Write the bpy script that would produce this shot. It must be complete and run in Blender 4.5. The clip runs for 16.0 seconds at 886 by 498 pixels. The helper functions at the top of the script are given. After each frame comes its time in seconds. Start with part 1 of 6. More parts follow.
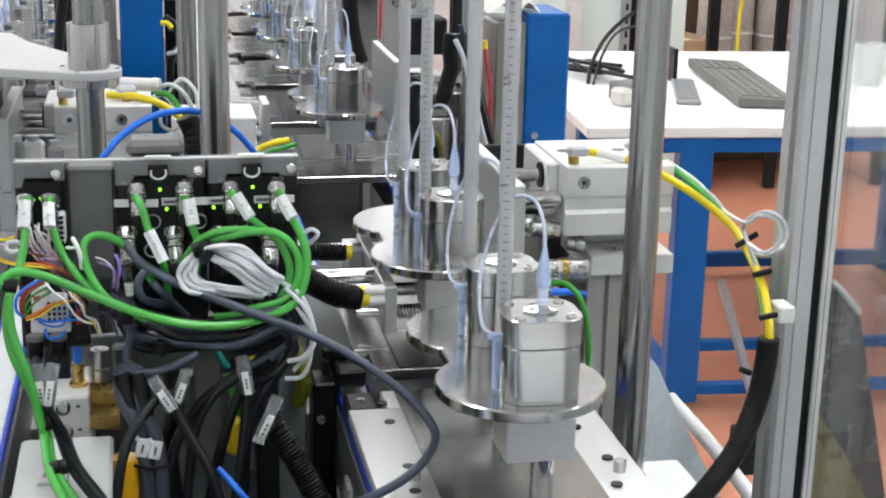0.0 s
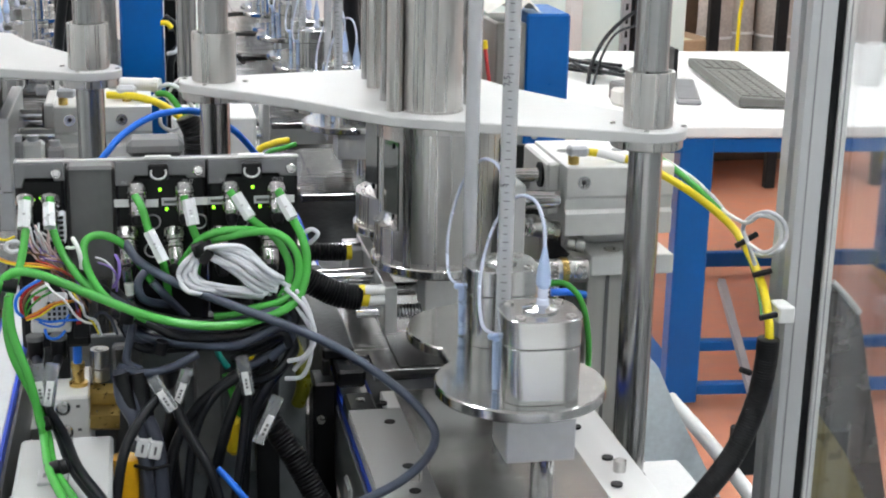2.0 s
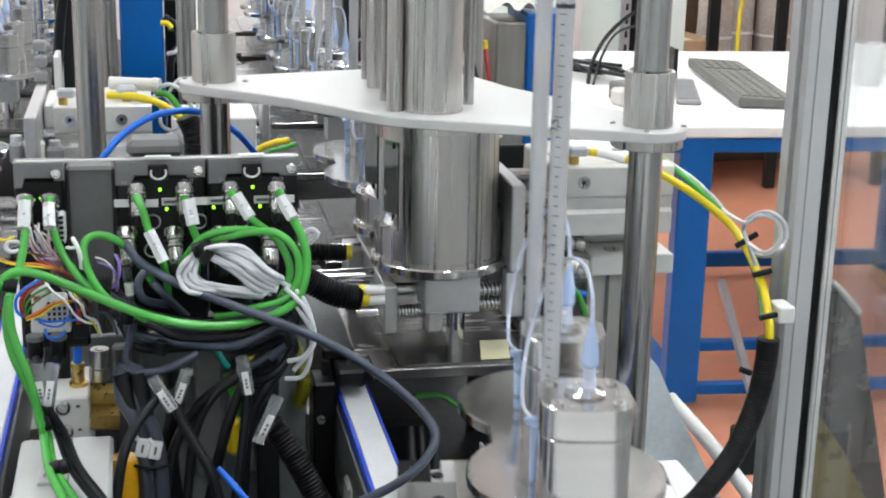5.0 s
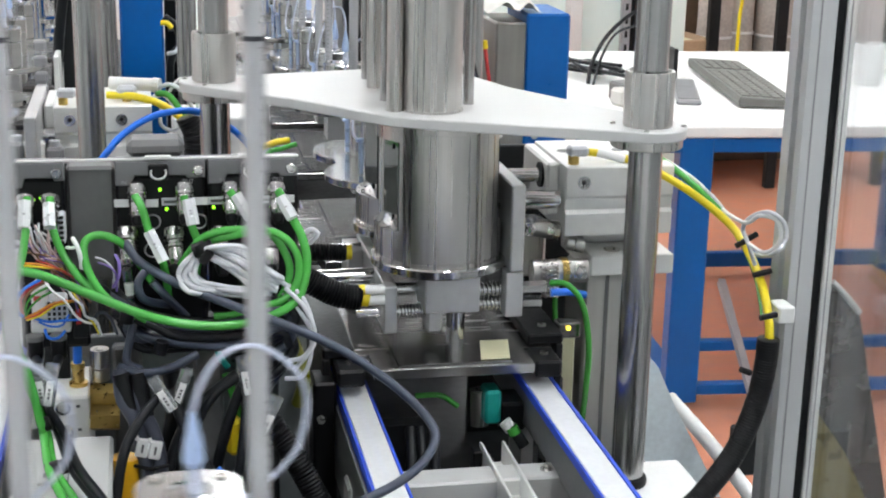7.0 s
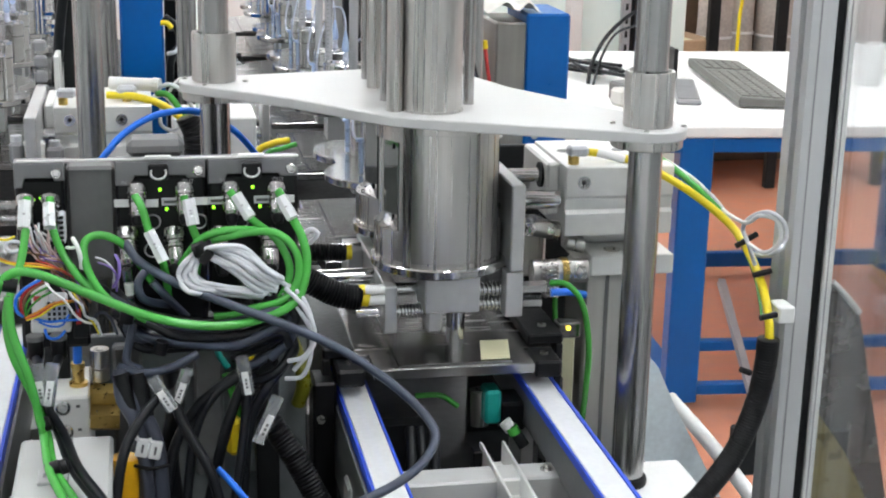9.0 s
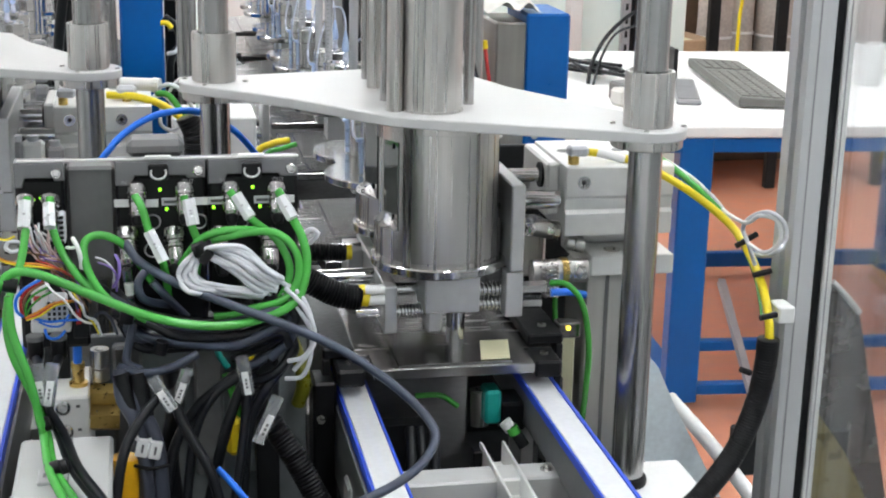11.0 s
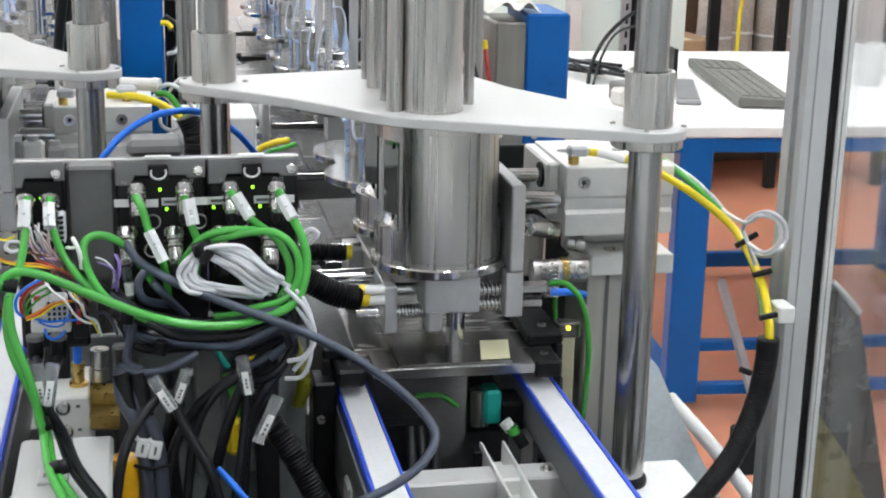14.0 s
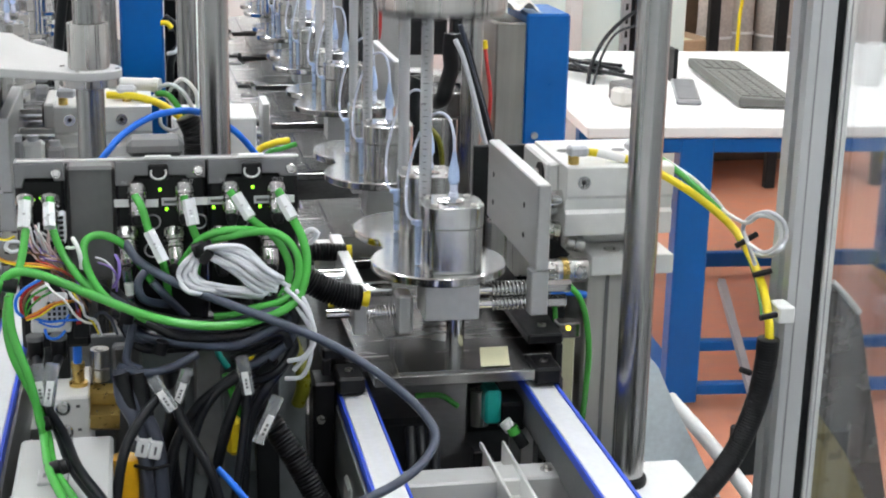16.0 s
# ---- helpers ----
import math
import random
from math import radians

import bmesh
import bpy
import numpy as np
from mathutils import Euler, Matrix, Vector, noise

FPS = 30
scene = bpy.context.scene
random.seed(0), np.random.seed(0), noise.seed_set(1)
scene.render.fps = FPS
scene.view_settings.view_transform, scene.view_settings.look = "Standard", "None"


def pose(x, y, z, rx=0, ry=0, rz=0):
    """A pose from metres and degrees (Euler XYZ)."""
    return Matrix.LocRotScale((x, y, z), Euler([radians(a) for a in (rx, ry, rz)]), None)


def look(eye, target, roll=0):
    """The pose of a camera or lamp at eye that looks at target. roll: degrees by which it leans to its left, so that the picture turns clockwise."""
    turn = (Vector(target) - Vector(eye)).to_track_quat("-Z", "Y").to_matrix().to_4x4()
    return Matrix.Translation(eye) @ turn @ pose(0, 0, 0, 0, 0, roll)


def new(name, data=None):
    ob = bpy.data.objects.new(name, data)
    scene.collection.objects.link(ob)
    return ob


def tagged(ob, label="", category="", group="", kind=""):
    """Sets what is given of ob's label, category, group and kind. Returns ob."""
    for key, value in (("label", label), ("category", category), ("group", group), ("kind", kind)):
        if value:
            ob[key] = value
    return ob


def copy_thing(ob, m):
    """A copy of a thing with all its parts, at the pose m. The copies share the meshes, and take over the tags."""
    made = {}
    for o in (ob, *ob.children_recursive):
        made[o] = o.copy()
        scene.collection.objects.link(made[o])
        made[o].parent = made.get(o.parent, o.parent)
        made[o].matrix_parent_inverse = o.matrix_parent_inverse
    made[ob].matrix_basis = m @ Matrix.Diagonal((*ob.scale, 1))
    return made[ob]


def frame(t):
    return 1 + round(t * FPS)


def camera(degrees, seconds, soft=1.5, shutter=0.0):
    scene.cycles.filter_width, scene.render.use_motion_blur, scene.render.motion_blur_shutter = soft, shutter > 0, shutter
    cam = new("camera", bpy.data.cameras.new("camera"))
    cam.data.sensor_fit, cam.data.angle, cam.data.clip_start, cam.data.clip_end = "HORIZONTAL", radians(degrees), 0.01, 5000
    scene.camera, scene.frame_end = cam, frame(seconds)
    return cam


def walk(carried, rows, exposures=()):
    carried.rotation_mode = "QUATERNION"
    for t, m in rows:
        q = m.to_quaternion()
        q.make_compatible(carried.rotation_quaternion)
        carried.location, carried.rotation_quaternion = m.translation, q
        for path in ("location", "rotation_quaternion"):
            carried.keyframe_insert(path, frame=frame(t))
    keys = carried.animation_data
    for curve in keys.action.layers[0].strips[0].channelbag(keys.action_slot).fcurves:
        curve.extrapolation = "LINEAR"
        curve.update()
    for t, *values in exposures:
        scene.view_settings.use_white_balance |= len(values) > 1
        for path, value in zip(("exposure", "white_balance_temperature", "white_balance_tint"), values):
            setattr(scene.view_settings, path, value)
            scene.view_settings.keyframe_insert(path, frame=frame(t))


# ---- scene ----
cam = camera(33.199, 16.0, soft=2.0, shutter=0.5)
VIEW = look((0, 0, 1.45), (0.191354, 0.942219, 1.175034), 1.24)
walk(cam, [(0.0, VIEW), (16.0, VIEW)], exposures=[(0.0, 0.0, 6400, 10), (16.0, 0.0, 6400, 10)])

# ---- light ----
world = bpy.data.worlds.new("world")
scene.world = world
world.use_nodes = True
world.node_tree.nodes["Background"].inputs[0].default_value = (0.75, 0.85, 1.0, 1)
world.node_tree.nodes["Background"].inputs[1].default_value = 0.3
TUBE_POWER = 89.0


# ---- materials ----
def surf(name, color, rough=0.5, metal=0.0, scale=40.0, vary=0.12, bump=0.05, stretch=(1, 1, 1), wear=0.08, spec=0.5,
         transmission=0.0, alpha=1.0):
    """A surface with grain and stains at two scales, in object space."""
    m = bpy.data.materials.new(name)
    m.use_nodes = True
    nt = m.node_tree
    b = nt.nodes["Principled BSDF"]
    tc = nt.nodes.new("ShaderNodeTexCoord")
    mp = nt.nodes.new("ShaderNodeMapping")
    mp.inputs["Scale"].default_value = stretch
    nt.links.new(tc.outputs["Object"], mp.inputs[0])
    fine, big = nt.nodes.new("ShaderNodeTexNoise"), nt.nodes.new("ShaderNodeTexNoise")
    fine.inputs["Scale"].default_value, fine.inputs["Detail"].default_value = scale * 8, 4
    big.inputs["Scale"].default_value, big.inputs["Detail"].default_value = scale, 3
    nt.links.new(mp.outputs[0], fine.inputs[0])
    nt.links.new(tc.outputs["Object"], big.inputs[0])
    add = nt.nodes.new("ShaderNodeMath")
    add.operation = "ADD"
    nt.links.new(fine.outputs[0], add.inputs[0])
    nt.links.new(big.outputs[0], add.inputs[1])
    ramp = nt.nodes.new("ShaderNodeMapRange")
    ramp.inputs[1].default_value, ramp.inputs[2].default_value = 0.6, 1.4
    ramp.inputs[3].default_value, ramp.inputs[4].default_value = 1 - vary, 1 + vary
    nt.links.new(add.outputs[0], ramp.inputs[0])
    mul = nt.nodes.new("ShaderNodeVectorMath")
    mul.operation = "SCALE"
    mul.inputs[0].default_value = color
    nt.links.new(ramp.outputs[0], mul.inputs["Scale"])
    nt.links.new(mul.outputs[0], b.inputs["Base Color"])
    rr = nt.nodes.new("ShaderNodeMapRange")
    rr.inputs[1].default_value, rr.inputs[2].default_value = 0.6, 1.4
    rr.inputs[3].default_value, rr.inputs[4].default_value = max(0.02, rough - wear), min(1, rough + wear)
    nt.links.new(add.outputs[0], rr.inputs[0])
    nt.links.new(rr.outputs[0], b.inputs["Roughness"])
    b.inputs["Metallic"].default_value = metal
    b.inputs["Specular IOR Level"].default_value = spec
    b.inputs["Transmission Weight"].default_value = transmission
    b.inputs["Alpha"].default_value = alpha
    if bump:
        bp = nt.nodes.new("ShaderNodeBump")
        bp.inputs["Strength"].default_value, bp.inputs["Distance"].default_value = bump, 0.0008
        nt.links.new(fine.outputs[0], bp.inputs["Height"])
        nt.links.new(bp.outputs[0], b.inputs["Normal"])
    return m


def brushed(name, color, rough, stretch, scale=260.0, vary=0.10, wear=0.05):
    """Metal with straight brush lines only."""
    m = bpy.data.materials.new(name)
    m.use_nodes = True
    nt = m.node_tree
    b = nt.nodes["Principled BSDF"]
    tc, mp = nt.nodes.new("ShaderNodeTexCoord"), nt.nodes.new("ShaderNodeMapping")
    mp.inputs["Scale"].default_value = stretch
    nt.links.new(tc.outputs["Object"], mp.inputs[0])
    n = nt.nodes.new("ShaderNodeTexNoise")
    n.inputs["Scale"].default_value, n.inputs["Detail"].default_value = scale, 5
    nt.links.new(mp.outputs[0], n.inputs[0])
    for lo, hi, target in ((rough - wear, rough + wear, "Roughness"), (1 - vary, 1 + vary, "Base Color")):
        r = nt.nodes.new("ShaderNodeMapRange")
        r.inputs[1].default_value, r.inputs[2].default_value = 0.3, 0.7
        r.inputs[3].default_value, r.inputs[4].default_value = lo, hi
        nt.links.new(n.outputs[0], r.inputs[0])
        if target == "Roughness":
            nt.links.new(r.outputs[0], b.inputs[target])
        else:
            k = nt.nodes.new("ShaderNodeVectorMath")
            k.operation = "SCALE"
            k.inputs[0].default_value = color
            nt.links.new(r.outputs[0], k.inputs["Scale"])
            nt.links.new(k.outputs[0], b.inputs[target])
    b.inputs["Metallic"].default_value = 1.0
    return m


def glow(name, color, power):
    m = bpy.data.materials.new(name)
    m.use_nodes = True
    b = m.node_tree.nodes["Principled BSDF"]
    b.inputs["Base Color"].default_value = (*color, 1)
    b.inputs["Emission Color"].default_value = (*color, 1)
    b.inputs["Emission Strength"].default_value = power
    return m


CHROME = surf("polished_steel", (0.66, 0.66, 0.66), 0.12, 1, 30, 0.05, 0.0, wear=0.05)
STEEL = brushed("brushed_steel", (0.57, 0.555, 0.535), 0.29, (1, 1, 0.008))
STAINLESS = surf("stainless_cabinet_side", (0.34, 0.325, 0.30), 0.38, 1, 12, 0.18, 0.0, (1, 1, 0.04), wear=0.08)
PROFILE = surf("aluminium_profile", (0.60, 0.605, 0.61), 0.42, 0.45, 16, 0.06, 0.04, (1, 1, 0.03))
WEB = surf("grey_rail_side", (0.20, 0.21, 0.20), 0.4, 0.6, 14, 0.15, 0.03, (1, 0.04, 1))
OLIVE = surf("yellow_green_hose", (0.13, 0.13, 0.008), 0.3, 0, 30, 0.15, 0.03)
BOXGREY = surf("pale_grey_box_plastic", (0.52, 0.53, 0.52), 0.45, 0, 12, 0.04, 0.04)
AMBERSHEET = surf("amber_tinted_sheet", (0.30, 0.24, 0.07), 0.3, 0, 12, 0.2, 0.0, transmission=0.4)
SLATE = surf("slate_valve_cable", (0.050, 0.056, 0.078), 0.4, 0, 50, 0.1, 0.03)
BACKSHEET = surf("blue_grey_painted_sheet", (0.17, 0.185, 0.19), 0.5, 0, 14, 0.2, 0.05)
CLEAR = surf("clear_marker_sleeve", (0.80, 0.82, 0.84), 0.18, 0, 20, 0.03, 0.0, transmission=0.85)
BOARD = surf("dark_hardboard", (0.13, 0.085, 0.055), 0.7, 0, 6, 0.25, 0.08)
CARTON = surf("tan_cardboard", (0.46, 0.31, 0.19), 0.8, 0, 12, 0.12, 0.1)
FILM = surf("wrapped_pale_film", (0.50, 0.46, 0.42), 0.5, 0, 9, 0.25, 0.1)
PANEL = surf("white_panel_paint", (0.74, 0.85, 0.80), 0.5, 0, 3, 0.03, 0.03)
PLUGM = surf("nickel_plate", (0.52, 0.51, 0.49), 0.2, 1, 60, 0.1, 0.05)
SATIN = brushed("satin_steel", (0.60, 0.60, 0.59), 0.19, (0.04, 0.04, 1), 120.0, 0.05, 0.03)
DISC = surf("turned_steel", (0.60, 0.60, 0.59), 0.15, 1, 20, 0.06, 0.0, wear=0.04)
MID = surf("worn_slide_plate", (0.56, 0.55, 0.53), 0.21, 1, 10, 0.10, 0.0, (0.05, 1, 1), wear=0.08)
# Greyer colour for the plate's left edge, which mirrors less light than the right.
DIM_EDGE = surf("dimmed_plate_edge", (0.36, 0.36, 0.355), 0.42, 0.8, 12, 0.06, 0.03, (1, 0.05, 1))
# One pallet plate twice: pale as lit in front, GROUND as shaded under the press.
PLATE_LIT = surf("milled_plate_lit", (0.80, 0.80, 0.79), 0.36, 0.6, 10, 0.06, 0.05, (1, 0.05, 1), wear=0.08)
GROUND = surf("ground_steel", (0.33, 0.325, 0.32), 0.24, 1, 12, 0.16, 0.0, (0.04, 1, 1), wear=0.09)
SHAFT = brushed("hardened_shaft", (0.44, 0.435, 0.43), 0.24, (1, 1, 0.01), 200.0, 0.12, 0.05)
ALU = surf("milled_aluminium", (0.60, 0.60, 0.60), 0.42, 0.9, 20, 0.08, 0.08, (1, 0.1, 1))
POSTM = surf("brushed_aluminium_post", (0.52, 0.51, 0.48), 0.40, 0.7, 20, 0.08, 0.05, (1, 1, 0.03))
ANOD = surf("anodised_aluminium", (0.74, 0.74, 0.72), 0.5, 0.2, 14, 0.05, 0.04)
WHITEPLATE = surf("clear_anodised_plate", (0.58, 0.58, 0.57), 0.45, 0.1, 14, 0.04, 0.03)
PLASTIC_G = surf("grey_plastic", (0.13, 0.13, 0.13), 0.45, 0, 30, 0.1, 0.05)
BLACK = surf("black_plastic", (0.005, 0.005, 0.006), 0.4, 0, 30, 0.2, 0.06, spec=0.25)
RUBBER = surf("black_rubber", (0.004, 0.004, 0.005), 0.42, 0, 40, 0.2, 0.08, spec=0.25)
DARK = surf("dark_painted_steel", (0.010, 0.011, 0.012), 0.45, 0, 14, 0.25, 0.06, spec=0.25)
BLUE = surf("blue_lacquer", (0.002, 0.10, 0.36), 0.35, 0, 10, 0.06, 0.02, spec=0.3)
BELT = surf("white_belt", (0.66, 0.67, 0.68), 0.6, 0, 30, 0.07, 0.08)
BLUEEDGE = surf("blue_belt_edge", (0.02, 0.07, 0.55), 0.5, 0, 60, 0.2, 0.1)
PLASTIC_D = surf("dark_grey_plastic", (0.15, 0.15, 0.155), 0.4, 0, 30, 0.08, 0.05)
PLASTIC_RIM = surf("silver_grey_plastic", (0.30, 0.30, 0.31), 0.4, 0, 30, 0.08, 0.05)
GREEN = surf("green_cable", (0.065, 0.345, 0.055), 0.24, 0, 60, 0.02, 0.0, wear=0.02)
GREYBLUE = surf("slate_cable", (0.036, 0.046, 0.072), 0.4, 0, 60, 0.12, 0.04)
GREYC = surf("light_grey_cable", (0.60, 0.61, 0.64), 0.45, 0, 60, 0.08, 0.04)
BLACKC = surf("black_cable", (0.006, 0.007, 0.009), 0.36, 0, 60, 0.2, 0.04, spec=0.3)
YELLOW = surf("yellow_cable", (0.80, 0.63, 0.012), 0.4, 0, 60, 0.08, 0.04)
BLUEC = surf("blue_hose", (0.012, 0.17, 0.75), 0.35, 0, 60, 0.08, 0.03)
WHITEC = surf("white_plastic", (0.78, 0.78, 0.77), 0.4, 0, 40, 0.05, 0.04)
RED = surf("red_wire", (0.50, 0.03, 0.03), 0.4, 0, 60, 0.1, 0.03)
ORANGE = surf("orange_wire", (0.70, 0.25, 0.02), 0.4, 0, 60, 0.1, 0.03)
VIOLET = surf("violet_wire", (0.22, 0.14, 0.45), 0.4, 0, 60, 0.1, 0.03)
BRASS = surf("brass", (0.62, 0.44, 0.14), 0.3, 1, 30, 0.12, 0.05)
AMBER = surf("amber_plastic", (0.80, 0.42, 0.01), 0.4, 0, 30, 0.08, 0.04)
TEAL = surf("teal_plastic", (0.01, 0.32, 0.27), 0.4, 0, 30, 0.08, 0.04)
SLEEVE = surf("milky_clear_sleeve", (0.84, 0.85, 0.87), 0.25, 0, 20, 0.02, 0.0, transmission=0.25)
LUER = surf("pale_blue_plastic", (0.55, 0.69, 0.95), 0.28, 0, 8, 0.03, 0.0, transmission=0.35)
TUBING = surf("clear_tubing", (0.70, 0.75, 0.90), 0.25, 0, 8, 0.03, 0.0, transmission=0.3)
PIPETTE = surf("frosted_clear_plastic", (0.86, 0.87, 0.89), 0.12, 0, 6, 0.03, 0.0, transmission=0.6, wear=0.03)
INK = surf("black_ink", (0.02, 0.02, 0.03), 0.5, 0, 60, 0.1, 0.0)
DESKTOP = surf("white_laminate", (0.88, 0.87, 0.85), 0.4, 0, 8, 0.02, 0.02)
KEYCAP = surf("charcoal_keys", (0.135, 0.133, 0.120), 0.45, 0, 40, 0.12, 0.06)
KEYBODY = surf("grey_keyboard_case", (0.115, 0.113, 0.104), 0.45, 0, 40, 0.1, 0.06)
FLOOR = surf("red_oxide_floor", (0.56, 0.235, 0.145), 0.45, 0, 2.5, 0.16, 0.05, wear=0.15)
GREYFLOOR = surf("grey_unseen_floor", (0.30, 0.30, 0.30), 0.6, 0, 3, 0.12, 0.06)
WALL = surf("white_wall_paint", (0.65, 0.68, 0.68), 0.6, 0, 3, 0.04, 0.05)
CEIL = surf("ceiling_paint", (0.5, 0.5, 0.5), 0.7, 0, 3, 0.04, 0.05)
CARD = surf("brown_cardboard", (0.30, 0.17, 0.09), 0.8, 0, 12, 0.15, 0.1)
CLOTH = surf("pale_cloth", (0.62, 0.60, 0.56), 0.8, 0, 60, 0.08, 0.1)
PAPER = surf("pale_yellow_paper", (0.72, 0.69, 0.46), 0.7, 0, 40, 0.05, 0.05)
GALV = surf("galvanised_sheet", (0.72, 0.80, 0.85), 0.4, 0.1, 25, 0.12, 0.03)
SMOKE = surf("smoked_acrylic", (0.13, 0.13, 0.125), 0.24, 0, 10, 0.25, 0.0, transmission=0.55, wear=0.12)
WINDOW = surf("dark_sight_glass", (0.05, 0.06, 0.055), 0.08, 0, 20, 0.1, 0.0, wear=0.03)
GLASS = surf("clear_acrylic", (0.93, 0.95, 0.96), 0.02, 0, 4, 0.02, 0.0, transmission=0.97, wear=0.0)
LEDG = glow("green_led", (0.30, 1.0, 0.02), 2.5)
LEDY = glow("amber_led", (1.0, 0.75, 0.05), 4)
LAMP = glow("fluorescent_tube", (0.95, 0.98, 0.99), TUBE_POWER)


# ---- mesh helpers ----
def thing(name, x=0, y=0, z=0, label="", category="", group="", kind="", rz=0):
    ob = new(name)
    ob.matrix_basis = pose(x, y, z, 0, 0, rz)
    ob.empty_display_size = 0.02
    return tagged(ob, label, category, group, kind)


def part(name, bm, material, parent=None, label="", smooth=True, angle=27):
    me = bpy.data.meshes.new(name)
    for f in bm.faces:
        f.smooth = smooth
    bm.to_mesh(me)
    bm.free()
    me.materials.append(material)
    if smooth:
        me.set_sharp_from_angle(angle=radians(angle))
    ob = new(name, me)
    if parent is not None:
        ob.parent = parent
    return tagged(ob, label)


def box(bm, c, s, bevel=0.0, rz=0.0, rx=0.0, ry=0.0):
    r = bmesh.ops.create_cube(bm, size=1, matrix=pose(*c, rx, ry, rz) @ Matrix.Diagonal((*s, 1)))
    if bevel:
        es = list({e for v in r["verts"] for e in v.link_edges})
        bmesh.ops.bevel(bm, geom=es, offset=bevel, segments=1, profile=0.5, affect="EDGES")
    return bm


def bx(c, s, bevel=0.0, rz=0.0, rx=0.0, ry=0.0):
    return box(bmesh.new(), c, s, bevel, rz, rx, ry)


def cyl(bm, a, b, r, seg=24, r2=None):
    a, b = Vector(a), Vector(b)
    d = b - a
    m = Matrix.Translation((a + b) / 2) @ d.to_track_quat("Z", "Y").to_matrix().to_4x4()
    bmesh.ops.create_cone(bm, cap_ends=True, segments=seg, radius1=r, radius2=r if r2 is None else r2, depth=d.length, matrix=m)
    return bm


def cy(a, b, r, seg=24, r2=None):
    return cyl(bmesh.new(), a, b, r, seg, r2)


def lathe(bm, c, profile, seg=48, closed=False):
    """Turns (radius, height) pairs round a vertical axis at c."""
    rings = []
    for r, z in profile:
        rings.append([bm.verts.new((c[0] + r * math.cos(2 * math.pi * i / seg), c[1] + r * math.sin(2 * math.pi * i / seg), c[2] + z))
                      for i in range(seg)])
    n = len(rings)
    for k in range(n if closed else n - 1):
        p, q = rings[k], rings[(k + 1) % n]
        for i in range(seg):
            bm.faces.new((p[i], p[(i + 1) % seg], q[(i + 1) % seg], q[i]))
    if not closed:
        bm.faces.new(rings[0][::-1])
        bm.faces.new(rings[-1])
    return bm


def prism(bm, outline, z0, z1, bevel=0.0):
    lo = [bm.verts.new((x, y, z0)) for x, y in outline]
    f = bm.faces.new(lo)
    r = bmesh.ops.extrude_face_region(bm, geom=[f])
    vs = [v for v in r["geom"] if isinstance(v, bmesh.types.BMVert)]
    bmesh.ops.translate(bm, vec=(0, 0, z1 - z0), verts=vs)
    bmesh.ops.recalc_face_normals(bm, faces=bm.faces[:])
    if bevel:
        es = [e for e in bm.edges if abs(e.verts[0].co.z - e.verts[1].co.z) < 1e-6]
        bmesh.ops.bevel(bm, geom=es, offset=bevel, segments=1, profile=0.5, affect="EDGES")
    return bm


def rounded(w, d, r, x=0, y=0, seg=6):
    out = []
    for sx, sy, a0 in ((1, 1, 0), (-1, 1, 90), (-1, -1, 180), (1, -1, 270)):
        for i in range(seg + 1):
            a = radians(a0 + 90 * i / seg)
            out.append((x + sx * (w / 2 - r) + r * math.cos(a), y + sy * (d / 2 - r) + r * math.sin(a)))
    return out


def glide(pts, n=8):
    """A smooth line through the given places."""
    p = [Vector(q) for q in pts]
    p = [p[0] * 2 - p[1]] + p + [p[-1] * 2 - p[-2]]
    out = []
    for i in range(1, len(p) - 2):
        for k in range(n):
            t = k / n
            a, b, c, d = p[i - 1], p[i], p[i + 1], p[i + 2]
            out.append(0.5 * (2 * b + (c - a) * t + (2 * a - 5 * b + 4 * c - d) * t * t + (3 * b - a - 3 * c + d) * t ** 3))
    out.append(p[-2])
    return out


def sweep(bm, pts, r, seg=10, n=8, ridge=0.0, pitch=0.004):
    """A round strand along a smooth line; ridge gives the rings of a corrugated hose."""
    line = glide(pts, n)
    if ridge:
        fine, run = [], 0.0
        for a, b in zip(line, line[1:]):
            k = max(1, int((b - a).length / (pitch / 4)))
            fine += [a.lerp(b, i / k) for i in range(k)]
        line = fine + [line[-1]]
    up = Vector((0.3, 0.9, 0.2)).normalized()
    last, run, rings = None, 0.0, []
    for i, q in enumerate(line):
        t = (line[min(i + 1, len(line) - 1)] - line[max(i - 1, 0)]).normalized()
        u = up - t * up.dot(t)
        u.normalize()
        up = u
        w = t.cross(u)
        rr = r
        if ridge:
            run += (q - last).length if last is not None else 0
            rr = r - ridge * (0.5 + 0.5 * math.cos(2 * math.pi * run / pitch))
        last = q
        rings.append([bm.verts.new(q + rr * (u * math.cos(2 * math.pi * j / seg) + w * math.sin(2 * math.pi * j / seg))) for j in range(seg)])
    for p, q in zip(rings, rings[1:]):
        for j in range(seg):
            bm.faces.new((p[j], p[(j + 1) % seg], q[(j + 1) % seg], q[j]))
    bm.faces.new(rings[0][::-1])
    bm.faces.new(rings[-1])
    return bm


def cable(name, pts, r, material, label, category="cable", group="", n=8, seg=10, parent=None):
    ob = part(name, sweep(bmesh.new(), pts, r, seg, n), material, parent, label, True, 80)
    if parent is None:
        tagged(ob, label, category, group)
    return ob


